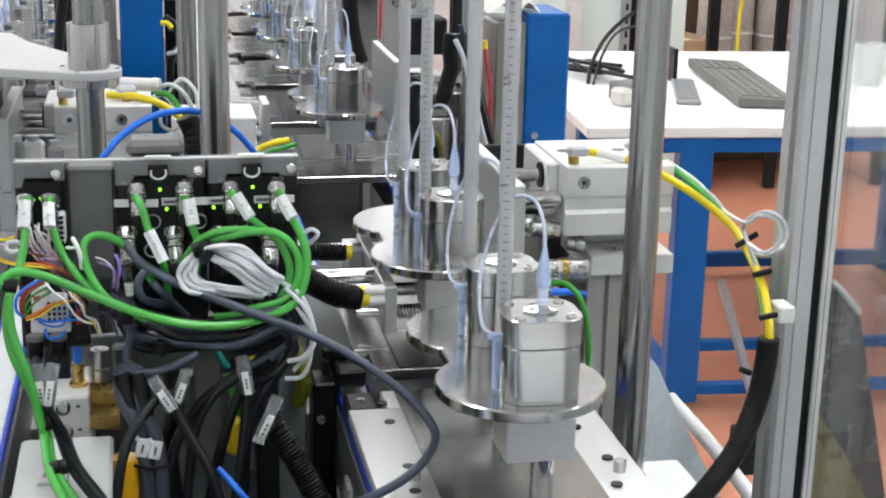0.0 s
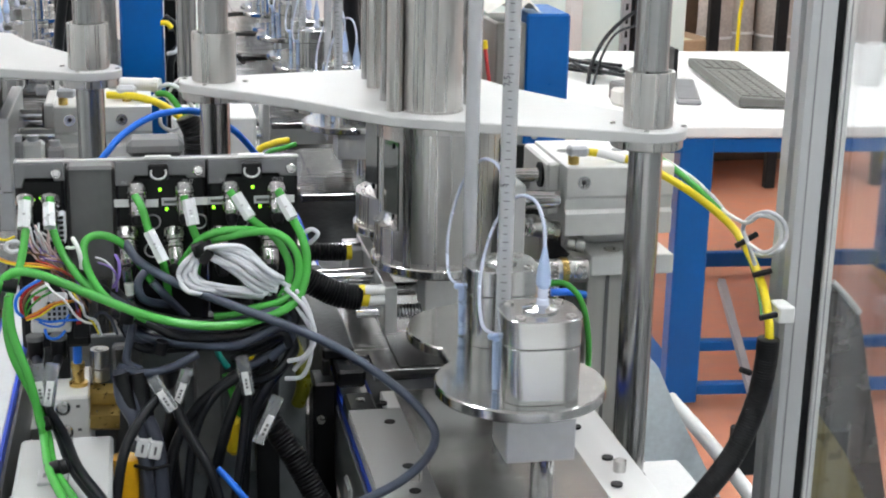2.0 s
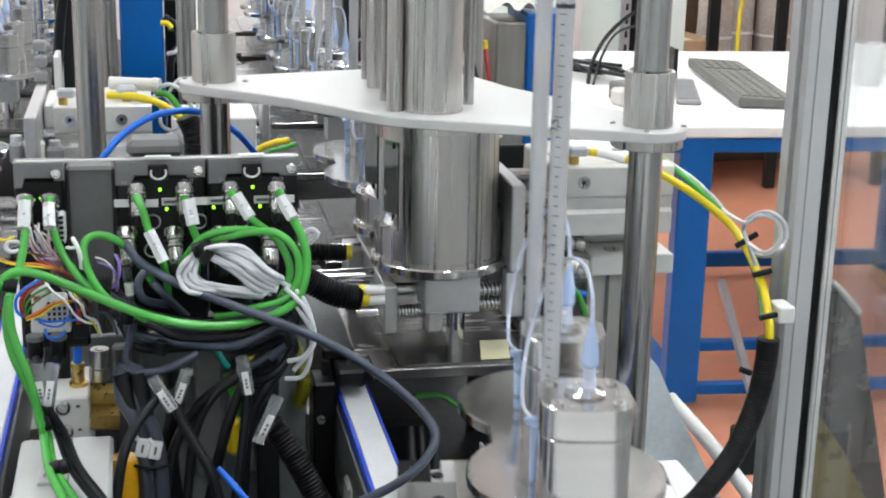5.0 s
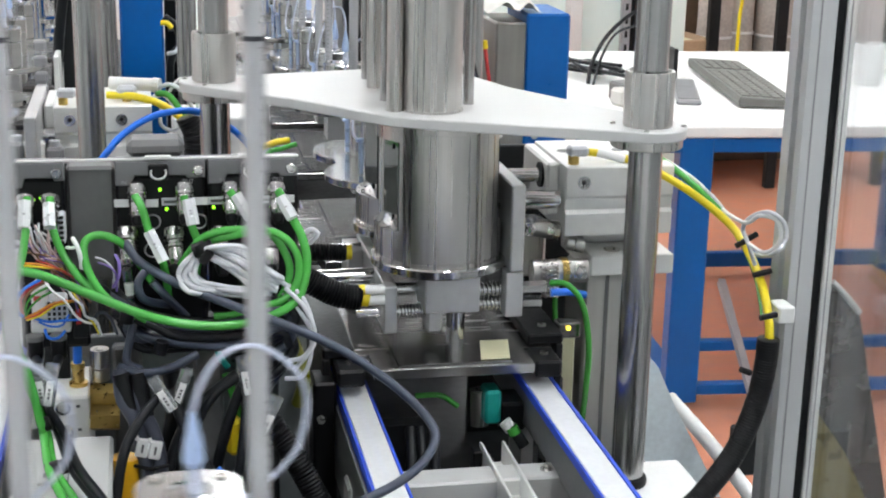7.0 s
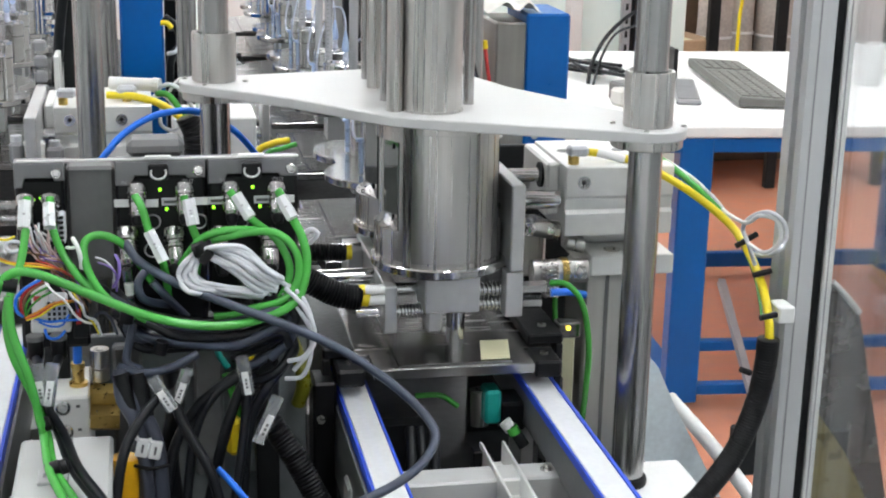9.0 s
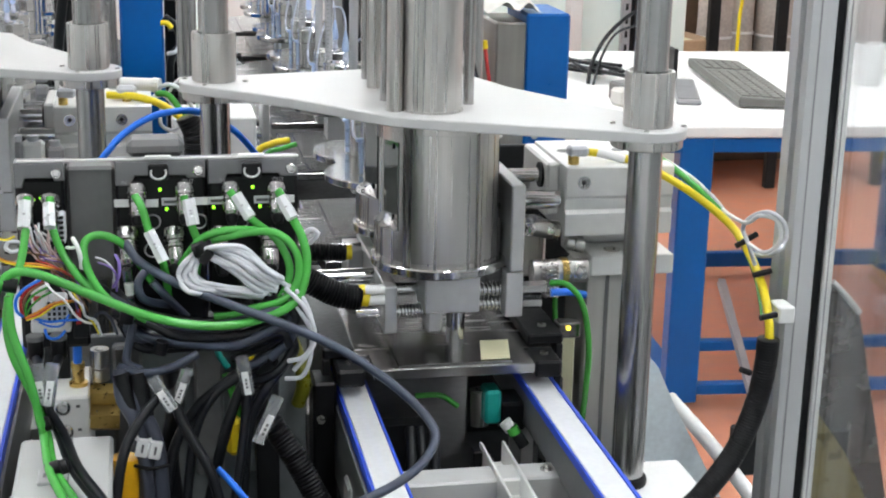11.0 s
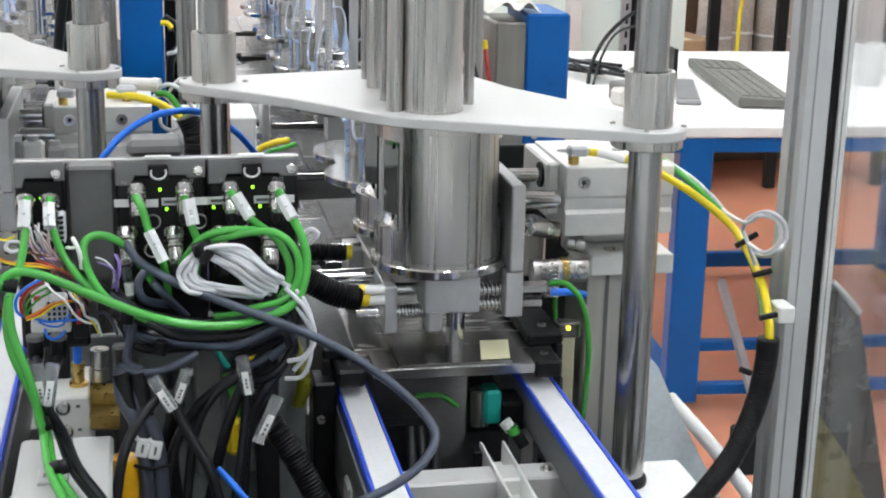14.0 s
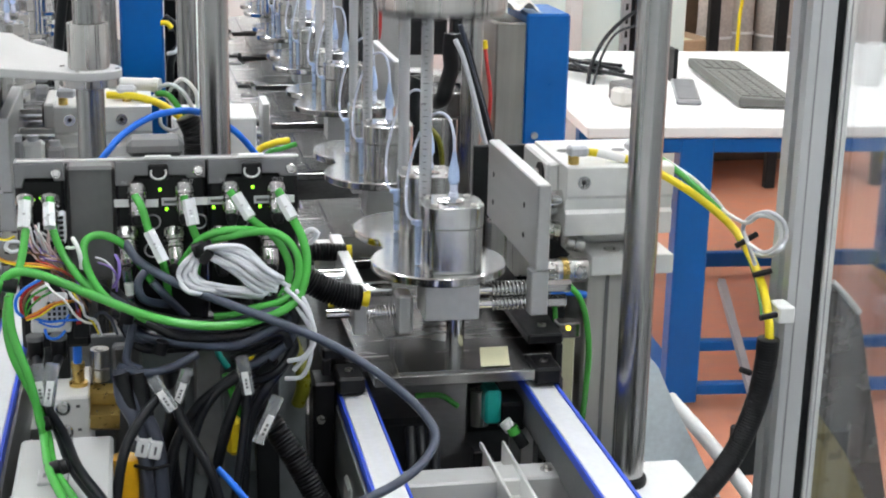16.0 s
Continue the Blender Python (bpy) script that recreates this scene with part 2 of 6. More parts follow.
# ---- the hall ----
def hall():
    # The unseen near floor is made grey so the metal doesn't mirror red.
    g = part("floor_1", bx((1.0, -0.7, -0.05), (12, 6.6, 0.1)), GREYFLOOR, None, "added grey floor zone out of view, keeps red out of reflections", False)
    tagged(g, category="floor", kind="structure")
    f = part("floor_2", bx((1.0, 5.4, -0.05), (12, 5.6, 0.1)), FLOOR, None, "red-brown painted concrete workshop floor", False)
    tagged(f, category="floor", kind="structure")
    for name, c, s in (("wall_north", (1.0, 8.2, 2.0), (12, 0.2, 4.0)), ("wall_south", (1.0, -4.1, 2.0), (12, 0.2, 4.0)),
                       ("wall_east", (7.1, 2.05, 2.0), (0.2, 12.1, 4.0)), ("wall_west", (-5.1, 2.05, 2.0), (0.2, 12.1, 4.0))):
        tagged(part(name, bx(c, s), WALL, None, "plain white painted workshop wall", False), category="wall", kind="structure")
    tagged(part("ceiling", bx((1.0, 2.05, 4.05), (12, 12.4, 0.1)), CEIL, None, "pale painted workshop ceiling", False), category="ceiling",
           kind="structure")
    for i, x in enumerate((-1.7, 0.55, 2.8)):
        # The row at y 7.3 is added to brighten the north wall the discs mirror.
        for j, y in enumerate((-1.6, 1.0, 3.6, 5.6, 7.3)):
            l = thing("ceiling_light", x, y, 3.6, "long white fluorescent batten lamp under the ceiling", "lamp", "ceiling lights")
            part("housing", bx((0, 0, 0.06), (0.18, 1.5, 0.05), 0.008), WHITEC, l)
            for dx in (-0.045, 0.045):
                part("lamp_tube", cy((dx, -0.72, 0.018), (dx, 0.72, 0.018), 0.016, 12), LAMP, l)
            part("hanger", bx((0, 0, 0.235), (0.03, 0.03, 0.3)), WHITEC, l)


hall()


# ---- machine base ----
def bench():
    b = thing("machine_base", 0, 0, 0, "dark steel machine bed on a welded frame", "machine frame", kind="structure")
    part("bed", bx((0.01, 1.95, 0.905), (0.80, 3.5, 0.05), 0.004), DARK, b)
    for x in (-0.33, 0.35):
        for y in (0.4, 2.0, 3.6):
            part("leg", bx((x, y, 0.44), (0.07, 0.07, 0.88), 0.004), BLUE, b)
    # Added deck, out of view, so the polished fixtures mirror pale grey.
    d = thing("reflector_deck", 0, 0, 0, "added pale reflector plate in front of the conveyors, out of view", "deck", kind="structure")
    part("deck_plate", bx((-0.05, 0.16, 1.02), (0.9, 0.62, 0.012), 0.002), WHITEPLATE, d)
    for x in (-0.45, 0.35):
        part("deck_leg", bx((x, 0.1, 0.507), (0.05, 0.3, 1.014), 0.003), DARK, d)
    return b


bench()


def conveyor(x, y0, y1, label):
    """Two belts on side rails; x is the middle of the track."""
    t = thing("belt_conveyor", x, 0, 0.93, label, "conveyor", "transfer conveyors")
    L, m = y1 - y0, (y0 + y1) / 2
    for s in (-1, 1):
        part("belt", bx((s * 0.068, m, 0.1275), (0.0195, L, 0.005), 0.001), BELT, t)
        part("belt_edge", bx((s * 0.0788, m, 0.1268), (0.0021, L, 0.008)), BLUEEDGE, t)
        part("inner_edge", bx((s * 0.0572, m, 0.1270), (0.0016, L, 0.006)), BLUEEDGE, t)
        part("side_rail", bx((s * 0.0812, m, 0.0955), (0.0024, L, 0.055), 0.0005), WEB, t)
        part("slide_rail", bx((s * 0.068, m, 0.11), (0.020, L - 0.01, 0.028), 0.001), PLASTIC_G, t)
        for k in range(int(L / 0.3) + 1):
            part("support", bx((s * 0.0875, y0 + 0.1 + 0.3 * k, 0.037), (0.010, 0.04, 0.074)), ALU, t)
    for y in (0.885, 1.45, 2.2, 2.9):
        if y0 < y < y1:
            cr = part("cross_bar", bx((0, y + 0.012, 0.075), (0.17, 0.024, 0.05), 0.0015), WHITEPLATE, t)
            for sx in (-0.045, 0.052):
                part("screw", lathe(bmesh.new(), (sx, y + 0.012, 0.1), [(0.0042, 0), (0.0042, 0.002), (0.0022, 0.002), (0.0022, 0.0006)], 14), STEEL, cr)
    return t


conveyor(0.205, 0.70, 3.6, "white twin-belt pallet conveyor with blue belt edges")
conveyor(-0.178, 0.70, 3.6, "white twin-belt return conveyor with blue belt edges")


def cross_conveyor():
    t = thing("belt_conveyor", 0.01, 0.585, 0.93, "white twin-belt cross conveyor with blue belt edges", "conveyor", "transfer conveyors")
    for y in (-0.055, 0.055):
        part("belt", bx((0, y, 0.1275), (0.60, 0.023, 0.005), 0.001), BELT, t)
        part("belt_edge", bx((0, y * 1.24, 0.1275), (0.60, 0.0026, 0.006)), BLUEEDGE, t)
        part("side_rail", bx((0, y * 1.4, 0.10), (0.60, 0.014, 0.05), 0.002), BLACK, t)
        part("slide_rail", bx((0, y, 0.11), (0.59, 0.024, 0.028), 0.001), PLASTIC_G, t)
        for x in (-0.25, 0.0, 0.25):
            part("support", bx((x, y * 1.4, 0.037), (0.04, 0.012, 0.074)), ALU, t)


cross_conveyor()


# ---- pallets with fixtures ----
def eight(r, half, neck, seg=40):
    """Outline of two discs joined by a filleted waist."""
    out = []
    a0 = math.acos(min(1.0, (half - 0.012) / r))
    for s in (1, -1):
        for i in range(seg + 1):
            a = -math.pi / 2 + a0 + (2 * math.pi - 2 * a0) * i / seg
            out.append((s * r * math.cos(a), s * (half + r * math.sin(a))))
    return out


def screws(parent, spots, r=0.0035):
    for x, y, z in spots:
        part("screw", lathe(bmesh.new(), (x, y, z), [(r, 0), (r, 0.0012), (r * 0.55, 0.0012), (r * 0.55, -0.001)], 14), STEEL, parent)


# white picks the lit plate colours; otherwise the same plate in its shaded colours.
def pallet(white):
    p = thing("workpiece_pallet", 0, 0, 0, "steel pallet with two polished fixtures and upright pipettes on the belts", "pallet", "workpiece pallets")
    o = [(0.0605, -0.1125), (0.0605, -0.079), (0.082, -0.079), (0.082, 0.079), (0.0605, 0.079), (0.0605, 0.1125),
         (-0.0555, 0.1125), (-0.0555, 0.079), (-0.082, 0.079), (-0.082, -0.079), (-0.0555, -0.079), (-0.0555, -0.1125)]
    part("plate", prism(bmesh.new(), o, -0.008, 0, 0.0008), PLATE_LIT if white else GROUND, p)
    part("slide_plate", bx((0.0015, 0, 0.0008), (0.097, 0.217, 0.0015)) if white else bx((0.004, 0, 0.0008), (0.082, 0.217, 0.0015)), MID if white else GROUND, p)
    if white:
        # Thin overlay that darkens the left edge in place of a dimmer reflection.
        part("dim_strip", bx((-0.0645, 0, 0.0006), (0.0345, 0.156, 0.0012)), DIM_EDGE, p)
    for sx in (-1, 1):
        for sy in (-1, 1):
            c = part("corner_block", bx((sx * 0.0715, sy * 0.096, -0.006), (0.020, 0.032, 0.013), 0.002), BLACK, p)
            screws(c, [(sx * 0.0715, sy * 0.096, 0.0005)], 0.003)
    for x, y in () if not white else ((-0.060, -0.05), (-0.058, -0.015), (-0.060, -0.09), (0.060, -0.058), (0.066, -0.02), (0.060, 0.03), (-0.058, 0.055), (0.066, 0.06), (-0.058, 0.088), (0.056, -0.095)):
        part("bore", lathe(bmesh.new(), (x, y, 0), [(0.0036, 0.0002), (0.0036, 0.0016), (0.002, 0.0016)], 14), BLACK, p)
    for x, y in () if not white else ((-0.057, -0.034), (0.068, -0.038)):
        part("locating_pin", cy((x, y, 0), (x, y, 0.007), 0.004, 14), STEEL, p)
    part("carrier_disc", prism(bmesh.new(), [(x + 0.0012, y) for x, y in eight(0.05, 0.0475, 0.01)], 0.059, 0.066, 0.001), DISC, p)
    for sy in (-0.0475, 0.0475):
        x, y = 0.009, sy - 0.02
        part("support_rod", cy((x + 0.002, y, 0), (x + 0.002, y, 0.032), 0.0070), CHROME, p)
        part("block", bx((x - 0.004, y, 0.0445), (0.040, 0.034, 0.028), 0.0008), ALU, p)
        bx0, by0 = 0.0058, sy - 0.020
        body = part("chamber", prism(bmesh.new(), rounded(0.044, 0.042, 0.0135, bx0, by0), 0.066, 0.0985, 0.0004), SATIN, p)
        cap = part("cap", prism(bmesh.new(), rounded(0.0448, 0.0428, 0.0138, bx0, by0), 0.099, 0.115, 0.0006), SATIN, p)
        screws(cap, [(bx0 + a * 0.0145, by0 + b * 0.0135, 0.1148) for a in (-1, 1) for b in (-1, 1)], 0.003)
        part("cap_boss", lathe(bmesh.new(), (bx0, by0, 0.115), [(0.010, 0), (0.010, 0.0012), (0.006, 0.002), (0.0035, 0.003)], 24), CHROME, cap)
        lu = part("connector", lathe(bmesh.new(), (bx0 + 0.002, by0 + 0.002, 0.117), [(0.0030, 0.0105), (0.0043, 0.013), (0.0039, 0.020),
                                                                     (0.0021, 0.029), (0.0012, 0.034)], 20), LUER, p, "pale blue plastic connector")
        part("connector_base", lathe(bmesh.new(), (bx0 + 0.002, by0 + 0.002, 0.117), [(0.0038, 0), (0.0036, 0.004), (0.0030, 0.0045), (0.0030, 0.010)], 20), TUBING, lu)
        px, py = -0.0080, sy + 0.009
        pip = part("pipette", lathe(bmesh.new(), (px, py, 0.066), [(0.002, 0), (0.002, 0.012), (0.0045, 0.02), (0.0045, 0.34), (0.0033, 0.34), (0.0033, 0.021)], 20), PIPETTE, p,
                   "clear graduated plastic pipette")
        marks = bmesh.new()
        for k in range(46):
            w = 0.8 if k % 5 == 0 else 0.4
            for a in range(4):
                t = radians((-108 if sy < 0 else 60) - 44 * w * (a - 1.5) / 3)
                box(marks, (px + 0.00458 * math.cos(t), py + 0.00458 * math.sin(t), 0.10 + k * 0.0048), (0.0009, 0.0003, 0.0004), 0, math.degrees(t) + 90)
        part("graduation", marks, INK, pip, "", False)
        part("band", lathe(bmesh.new(), (px, py, 0.2945), [(0.00465, 0), (0.00465, 0.002)], 20), INK, pip)
        cx, cz = bx0 + 0.002, 0.150
        part("tubing", sweep(bmesh.new(), [(cx, by0 + 0.002, cz), (cx, by0 + 0.006, cz + 0.013), (cx - 0.003, by0 + 0.016, cz + 0.024), (cx - 0.010, by0 + 0.032, cz + 0.022),
                                           (cx - 0.018, by0 + 0.048, cz + 0.002), (cx - 0.026, by0 + 0.046, cz - 0.028), (cx - 0.029, by0 + 0.026, cz - 0.050), (cx - 0.0245, by0 + 0.008, cz - 0.052)],
                              0.0011, 8, 8), TUBING, p, "thin clear tubing", True, 80)
        part("clip", cy((cx - 0.0245, by0 + 0.006, 0.067), (cx - 0.0245, by0 + 0.006, 0.098), 0.0021, 16, 0.0028), LUER, p, "pale blue connector")
        part("clip_wing", bx((cx - 0.0255, by0 + 0.006, 0.0985), (0.009, 0.0035, 0.0035), 0.001), LUER, p)
    return p


def lettering(parent, text, m, size, material):
    cu = bpy.data.curves.new("figures", "FONT")
    cu.body, cu.size, cu.extrude = text, size, 0.0001
    ob = new("figures", cu)
    bpy.context.view_layer.update()
    me = bpy.data.meshes.new_from_object(ob.evaluated_get(bpy.context.evaluated_depsgraph_get()))
    bpy.data.objects.remove(ob)
    me.materials.clear()
    me.materials.append(material)
    ob = new("figures", me)
    ob.parent = parent
    ob.matrix_basis = m
    return ob


PZ, PX, LX, QX = 1.075, 0.205, -0.184, 0.211
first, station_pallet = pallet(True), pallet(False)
for ob, sy in [(o, q) for o in (first, station_pallet) for q in (-0.0475,)]:
    for z, s in ((0.237, "7.5"), (0.18, "5")):
        lettering(ob, s, pose(-0.0097, sy + 0.009 - 0.0047, z, 90, -90, 8), 0.0052, INK)
station_pallet.matrix_basis = pose(PX, 1.08, PZ)
waiting_pallet = copy_thing(station_pallet, pose(QX, 1.695, PZ))
queue = [copy_thing(station_pallet, pose(QX, 2.006 + 0.287 * k, PZ)) for k in range(5)]
left_queue = [copy_thing(station_pallet, pose(LX, 1.80 + 0.265 * k, PZ)) for k in range(5)]
left_mover = copy_thing(station_pallet, pose(LX, 0.60, PZ))


# ---- press stations ----
def columns(ox, oy):
    for x, y in ((0.0503, 1.1425), (0.330, 0.941)):
        c = thing("guide_column", x + ox, y + oy, 0.93, "round hardened steel guide column on the machine bed", "column", "guide columns")
        part("shaft", cy((0, 0, 0), (0, 0, 0.86), 0.0116, 40), SHAFT, c)
        part("foot_ring", lathe(bmesh.new(), (0, 0, 0), [(0.0205, 0), (0.0205, 0.016), (0.0195, 0.018), (0.0127, 0.018)], 32), BLACK, c)
    y = 1.042
    t = thing("crosshead", 0.190 + ox, y + oy, 1.79, "milled aluminium crosshead on the guide columns", "crosshead", "crossheads")
    part("beam", bx((0, 0, 0.0125), (0.44, 0.07, 0.025), 0.003, -35.6), ALU, t)


def bell_mesh(cx, cy0, dl=0.034, dr=0.0385, seg=96):
    """A turned bell with a flat milled on either side, down to a ledge."""
    bm = bmesh.new()
    rings = []
    for r, z, cutoff in ((0.0405, -0.018, 1), (0.0425, -0.080, 1), (0.0425, -0.0890, 0), (0.0435, -0.1172, 0), (0.0452, -0.1172, 0), (0.0463, -0.1155, 0),
                         (0.0465, -0.1088, 0), (0.0458, -0.1083, 0), (0.0458, -0.1077, 0), (0.0464, -0.1072, 0), (0.0464, -0.0865, 0), (0.0464, -0.0865, 2), (0.0464, -0.0215, 2), (0.0464, -0.0215, 0), (0.0464, -0.0150, 0),
                         (0.0468, -0.0146, 0), (0.0468, -0.0108, 0), (0.0456, -0.0098, 0)):
        ring = []
        for i in range(seg):
            a = 2 * math.pi * i / seg
            x, y = r * math.cos(a), r * math.sin(a)
            if cutoff:
                w = 0.003 if cutoff == 1 else 0.0
                x = max(-dl + w, min(dr - w, x))
            ring.append(bm.verts.new((cx + x, cy0 + y, z)))
        rings.append(ring)
    for p, q in zip(rings, rings[1:]):
        for i in range(seg):
            bm.faces.new((p[i], p[(i + 1) % seg], q[(i + 1) % seg], q[i]))
    bm.faces.new(rings[0][::-1])
    bm.faces.new(rings[-1])
    bmesh.ops.remove_doubles(bm, verts=bm.verts[:], dist=1e-6)
    bmesh.ops.dissolve_degenerate(bm, edges=bm.edges[:], dist=1e-6)
    bmesh.ops.recalc_face_normals(bm, faces=bm.faces[:])
    return bm


def press(ox, oy):
    """The lifting plate with its two bells; origin at the plate's top."""
    p = thing("press_head", ox, oy, 1.2575, "pale aluminium lifting plate with two brushed steel sealing bells", "press head", "press heads")
    A, B = Vector((0.0503, 1.1425)), Vector((0.330, 0.941))
    out = []
    d = (B - A).normalized()
    nrm = Vector((-d.y, d.x))
    for i in range(9):
        a = radians(90 + 180 * i / 8)
        out.append(A + 0.027 * (d * math.cos(a) + nrm * math.sin(a)))
    out += [Vector((0.10, 1.062)), Vector((0.163, 0.985)), Vector((0.205, 0.965))]
    for i in range(9):
        a = radians(-90 + 180 * i / 8)
        out.append(B + 0.027 * (d * math.cos(a) + nrm * math.sin(a)))
    out += [Vector((0.272, 1.095)), Vector((0.252, 1.155)), Vector((0.172, 1.188))]
    part("lifting_plate", prism(bmesh.new(), [(v.x, v.y) for v in out], -0.0075, 0, 0.0008), WHITEPLATE, p, "pale clear-anodised lifting plate")
    for q in (A, B):
        part("bush", lathe(bmesh.new(), (q.x, q.y, 0), [(0.0122, -0.012), (0.0160, -0.012), (0.0160, 0.0004), (0.0169, 0.0008), (0.0169, 0.0362), (0.0164, 0.0372), (0.0146, 0.0372), (0.0140, 0.0352), (0.0122, 0.0350)], 48, True), STEEL, p)
        part("flange", lathe(bmesh.new(), (q.x, q.y, -0.0075), [(0.0168, -0.0002), (0.0245, -0.0002), (0.0245, -0.0058), (0.0238, -0.0066), (0.0168, -0.0066)], 40, True), STEEL, p)
        screws(p, [(q.x + 0.023, q.y - 0.008, 0), (q.x - 0.022, q.y + 0.008, 0), (q.x - 0.008, q.y - 0.0225, 0)], 0.002)
    for y in (1.033, 1.128):
        b = part("bell", bell_mesh(PX, y), STEEL, p, "brushed steel sealing bell with milled flats")
        part("seal_ring", lathe(bmesh.new(), (PX, y, -0.1195), [(0.0435, 0), (0.0452, 0), (0.0452, 0.002), (0.0435, 0.002)], 48, True), RUBBER, b)
        part("sight_window", bx((PX - 0.0342, y, -0.0540), (0.0014, 0.0622, 0.0636), 0.0003), WINDOW, b, "dark sight glass")
        part("sight_window", bx((PX + 0.0387, y, -0.0540), (0.0014, 0.0500, 0.0636), 0.0003), WINDOW, b, "dark sight glass")
        for z in (-0.028, -0.080):
            part("window_screw", cy((PX - 0.0350, y - 0.012, z), (PX - 0.0358, y - 0.012, z), 0.0022, 12), BLACK, b)
        cx, cyy = PX - 0.0105, y - 0.0235
        part("cylinder_tube", prism(bmesh.new(), [(cx + 0.0213 * math.cos(radians(a)), cyy + 0.0213 * math.sin(radians(a))) for a in (-78, -62, -32, -14, 14, 32, 58, 78, 104, 122, 148, 168, 194, 212, 238, 256)], 0, 0.5, 0.0), STEEL, p)
        part("tube_foot", lathe(bmesh.new(), (cx, cyy, 0.0002), [(0.0205, 0), (0.0222, 0), (0.0222, 0.0016), (0.0205, 0.0016)], 40, True), STEEL, p)
        for dx, dy, r in ((-0.037, -0.026, 0.0058), (0.020, -0.0045, 0.0039), (-0.038, 0.013, 0.0033)):
            part("tie_rod", cy((PX + dx, y + dy, 0), (PX + dx, y + dy, 0.5), r, 20), STEEL if r > 0.005 else SHAFT, p)
    for x, y, r in ((0.1685, 1.116, 0.0042), (0.171, 1.175, 0.0028)):
        part("sensor_rod", cy((x, y, 0), (x, y, 0.5), r, 16), STEEL, p)
    return p


def clamp(ox, oy, side, flip=1):
    """A jaw plate on two guide rods; slides across the track."""
    c = thing("clamp_jaw", ox, oy, 0, "grey aluminium clamp jaw on steel guide rods", "clamp", "clamp jaws")
    if side > 0:
        part("jaw_plate", bx((0.279, 1.0765, 1.172), (0.010, 0.160, 0.064), 0.001), ALU, c)
        part("jaw_foot", bx((0.2785, 1.006, 1.122), (0.013, 0.014, 0.034), 0.0008), ALU, c)
        for y in (1.035, 1.135):
            for z in (1.157, 1.180):
                part("bolt", cy((0.2745, y, z), (0.2735, y, z), 0.0022, 14), BLACK, c)
        for y, z, r in ((1.080, 1.172, 0.0072), (1.145, 1.172, 0.0072), (1.105, 1.186, 0.0055)):
            part("guide_rod", cy((0.284, y, z), (0.345 if y > 1.1 else 0.332, y, z), r, 20), CHROME, c)
        for z in (1.123, 1.112):
            part("plunger", cy((0.235, 1.012, z), (0.29, 1.012, z), 0.0037, 14), CHROME, c)
            part("spring", sweep(bmesh.new(), [(0.245 + 0.0005 * k, 1.012 + 0.0052 * math.cos(k * 1.05), z + 0.0052 * math.sin(k * 1.05)) for k in range(56)], 0.0009, 6, 2), CHROME, c, angle=80)
        part("fitting", cy((0.287, 1.012, 1.123), (0.305, 1.012, 1.123), 0.005, 6), CHROME, c)
        part("fitting", cy((0.287, 1.012, 1.112), (0.302, 1.012, 1.112), 0.005, 6), CHROME, c)
    else:
        part("jaw_plate", bx((0.1425, 1.0765, 1.1145), (0.009, 0.134, 0.035), 0.0008), ALU, c)
        part("jaw_front", bx((0.1425, 1.0042, 1.1140), (0.0095, 0.012, 0.035), 0.0008), ALU, c)
        part("side_plate", bx((0.1315, 1.122, 1.106), (0.012, 0.036, 0.046), 0.001), ALU, c)
        part("plunger", cy((0.12, 1.014, 1.108), (0.178, 1.014, 1.108), 0.0036, 14), CHROME, c)
        part("spring", sweep(bmesh.new(), [(0.15 + 0.0004 * k, 1.014 + 0.005 * math.cos(k * 1.05), 1.108 + 0.005 * math.sin(k * 1.05)) for k in range(56)], 0.0009, 6, 2), CHROME, c, angle=80)
        for z in (1.13, 1.122):
            part("cable_sleeve", cy((0.1237, 0.999, z), (0.1380, 0.999, z), 0.0036, 16), WHITEC, c)
            part("sleeve_ring", cy((0.1197, 0.999, z), (0.1237, 0.999, z), 0.0040, 16), YELLOW, c)
        part("stop", bx((0.176, 1.014, 1.108), (0.012, 0.02, 0.03), 0.002), ALU, c)
        part("plunger", cy((0.12, 1.03, 1.12), (0.17, 1.03, 1.12), 0.005, 14), CHROME, c)
        for y in (1.05, 1.12):
            part("guide_rod", cy((0.06, y, 1.125), (0.142, y, 1.125), 0.006, 16), CHROME, c)
    return c


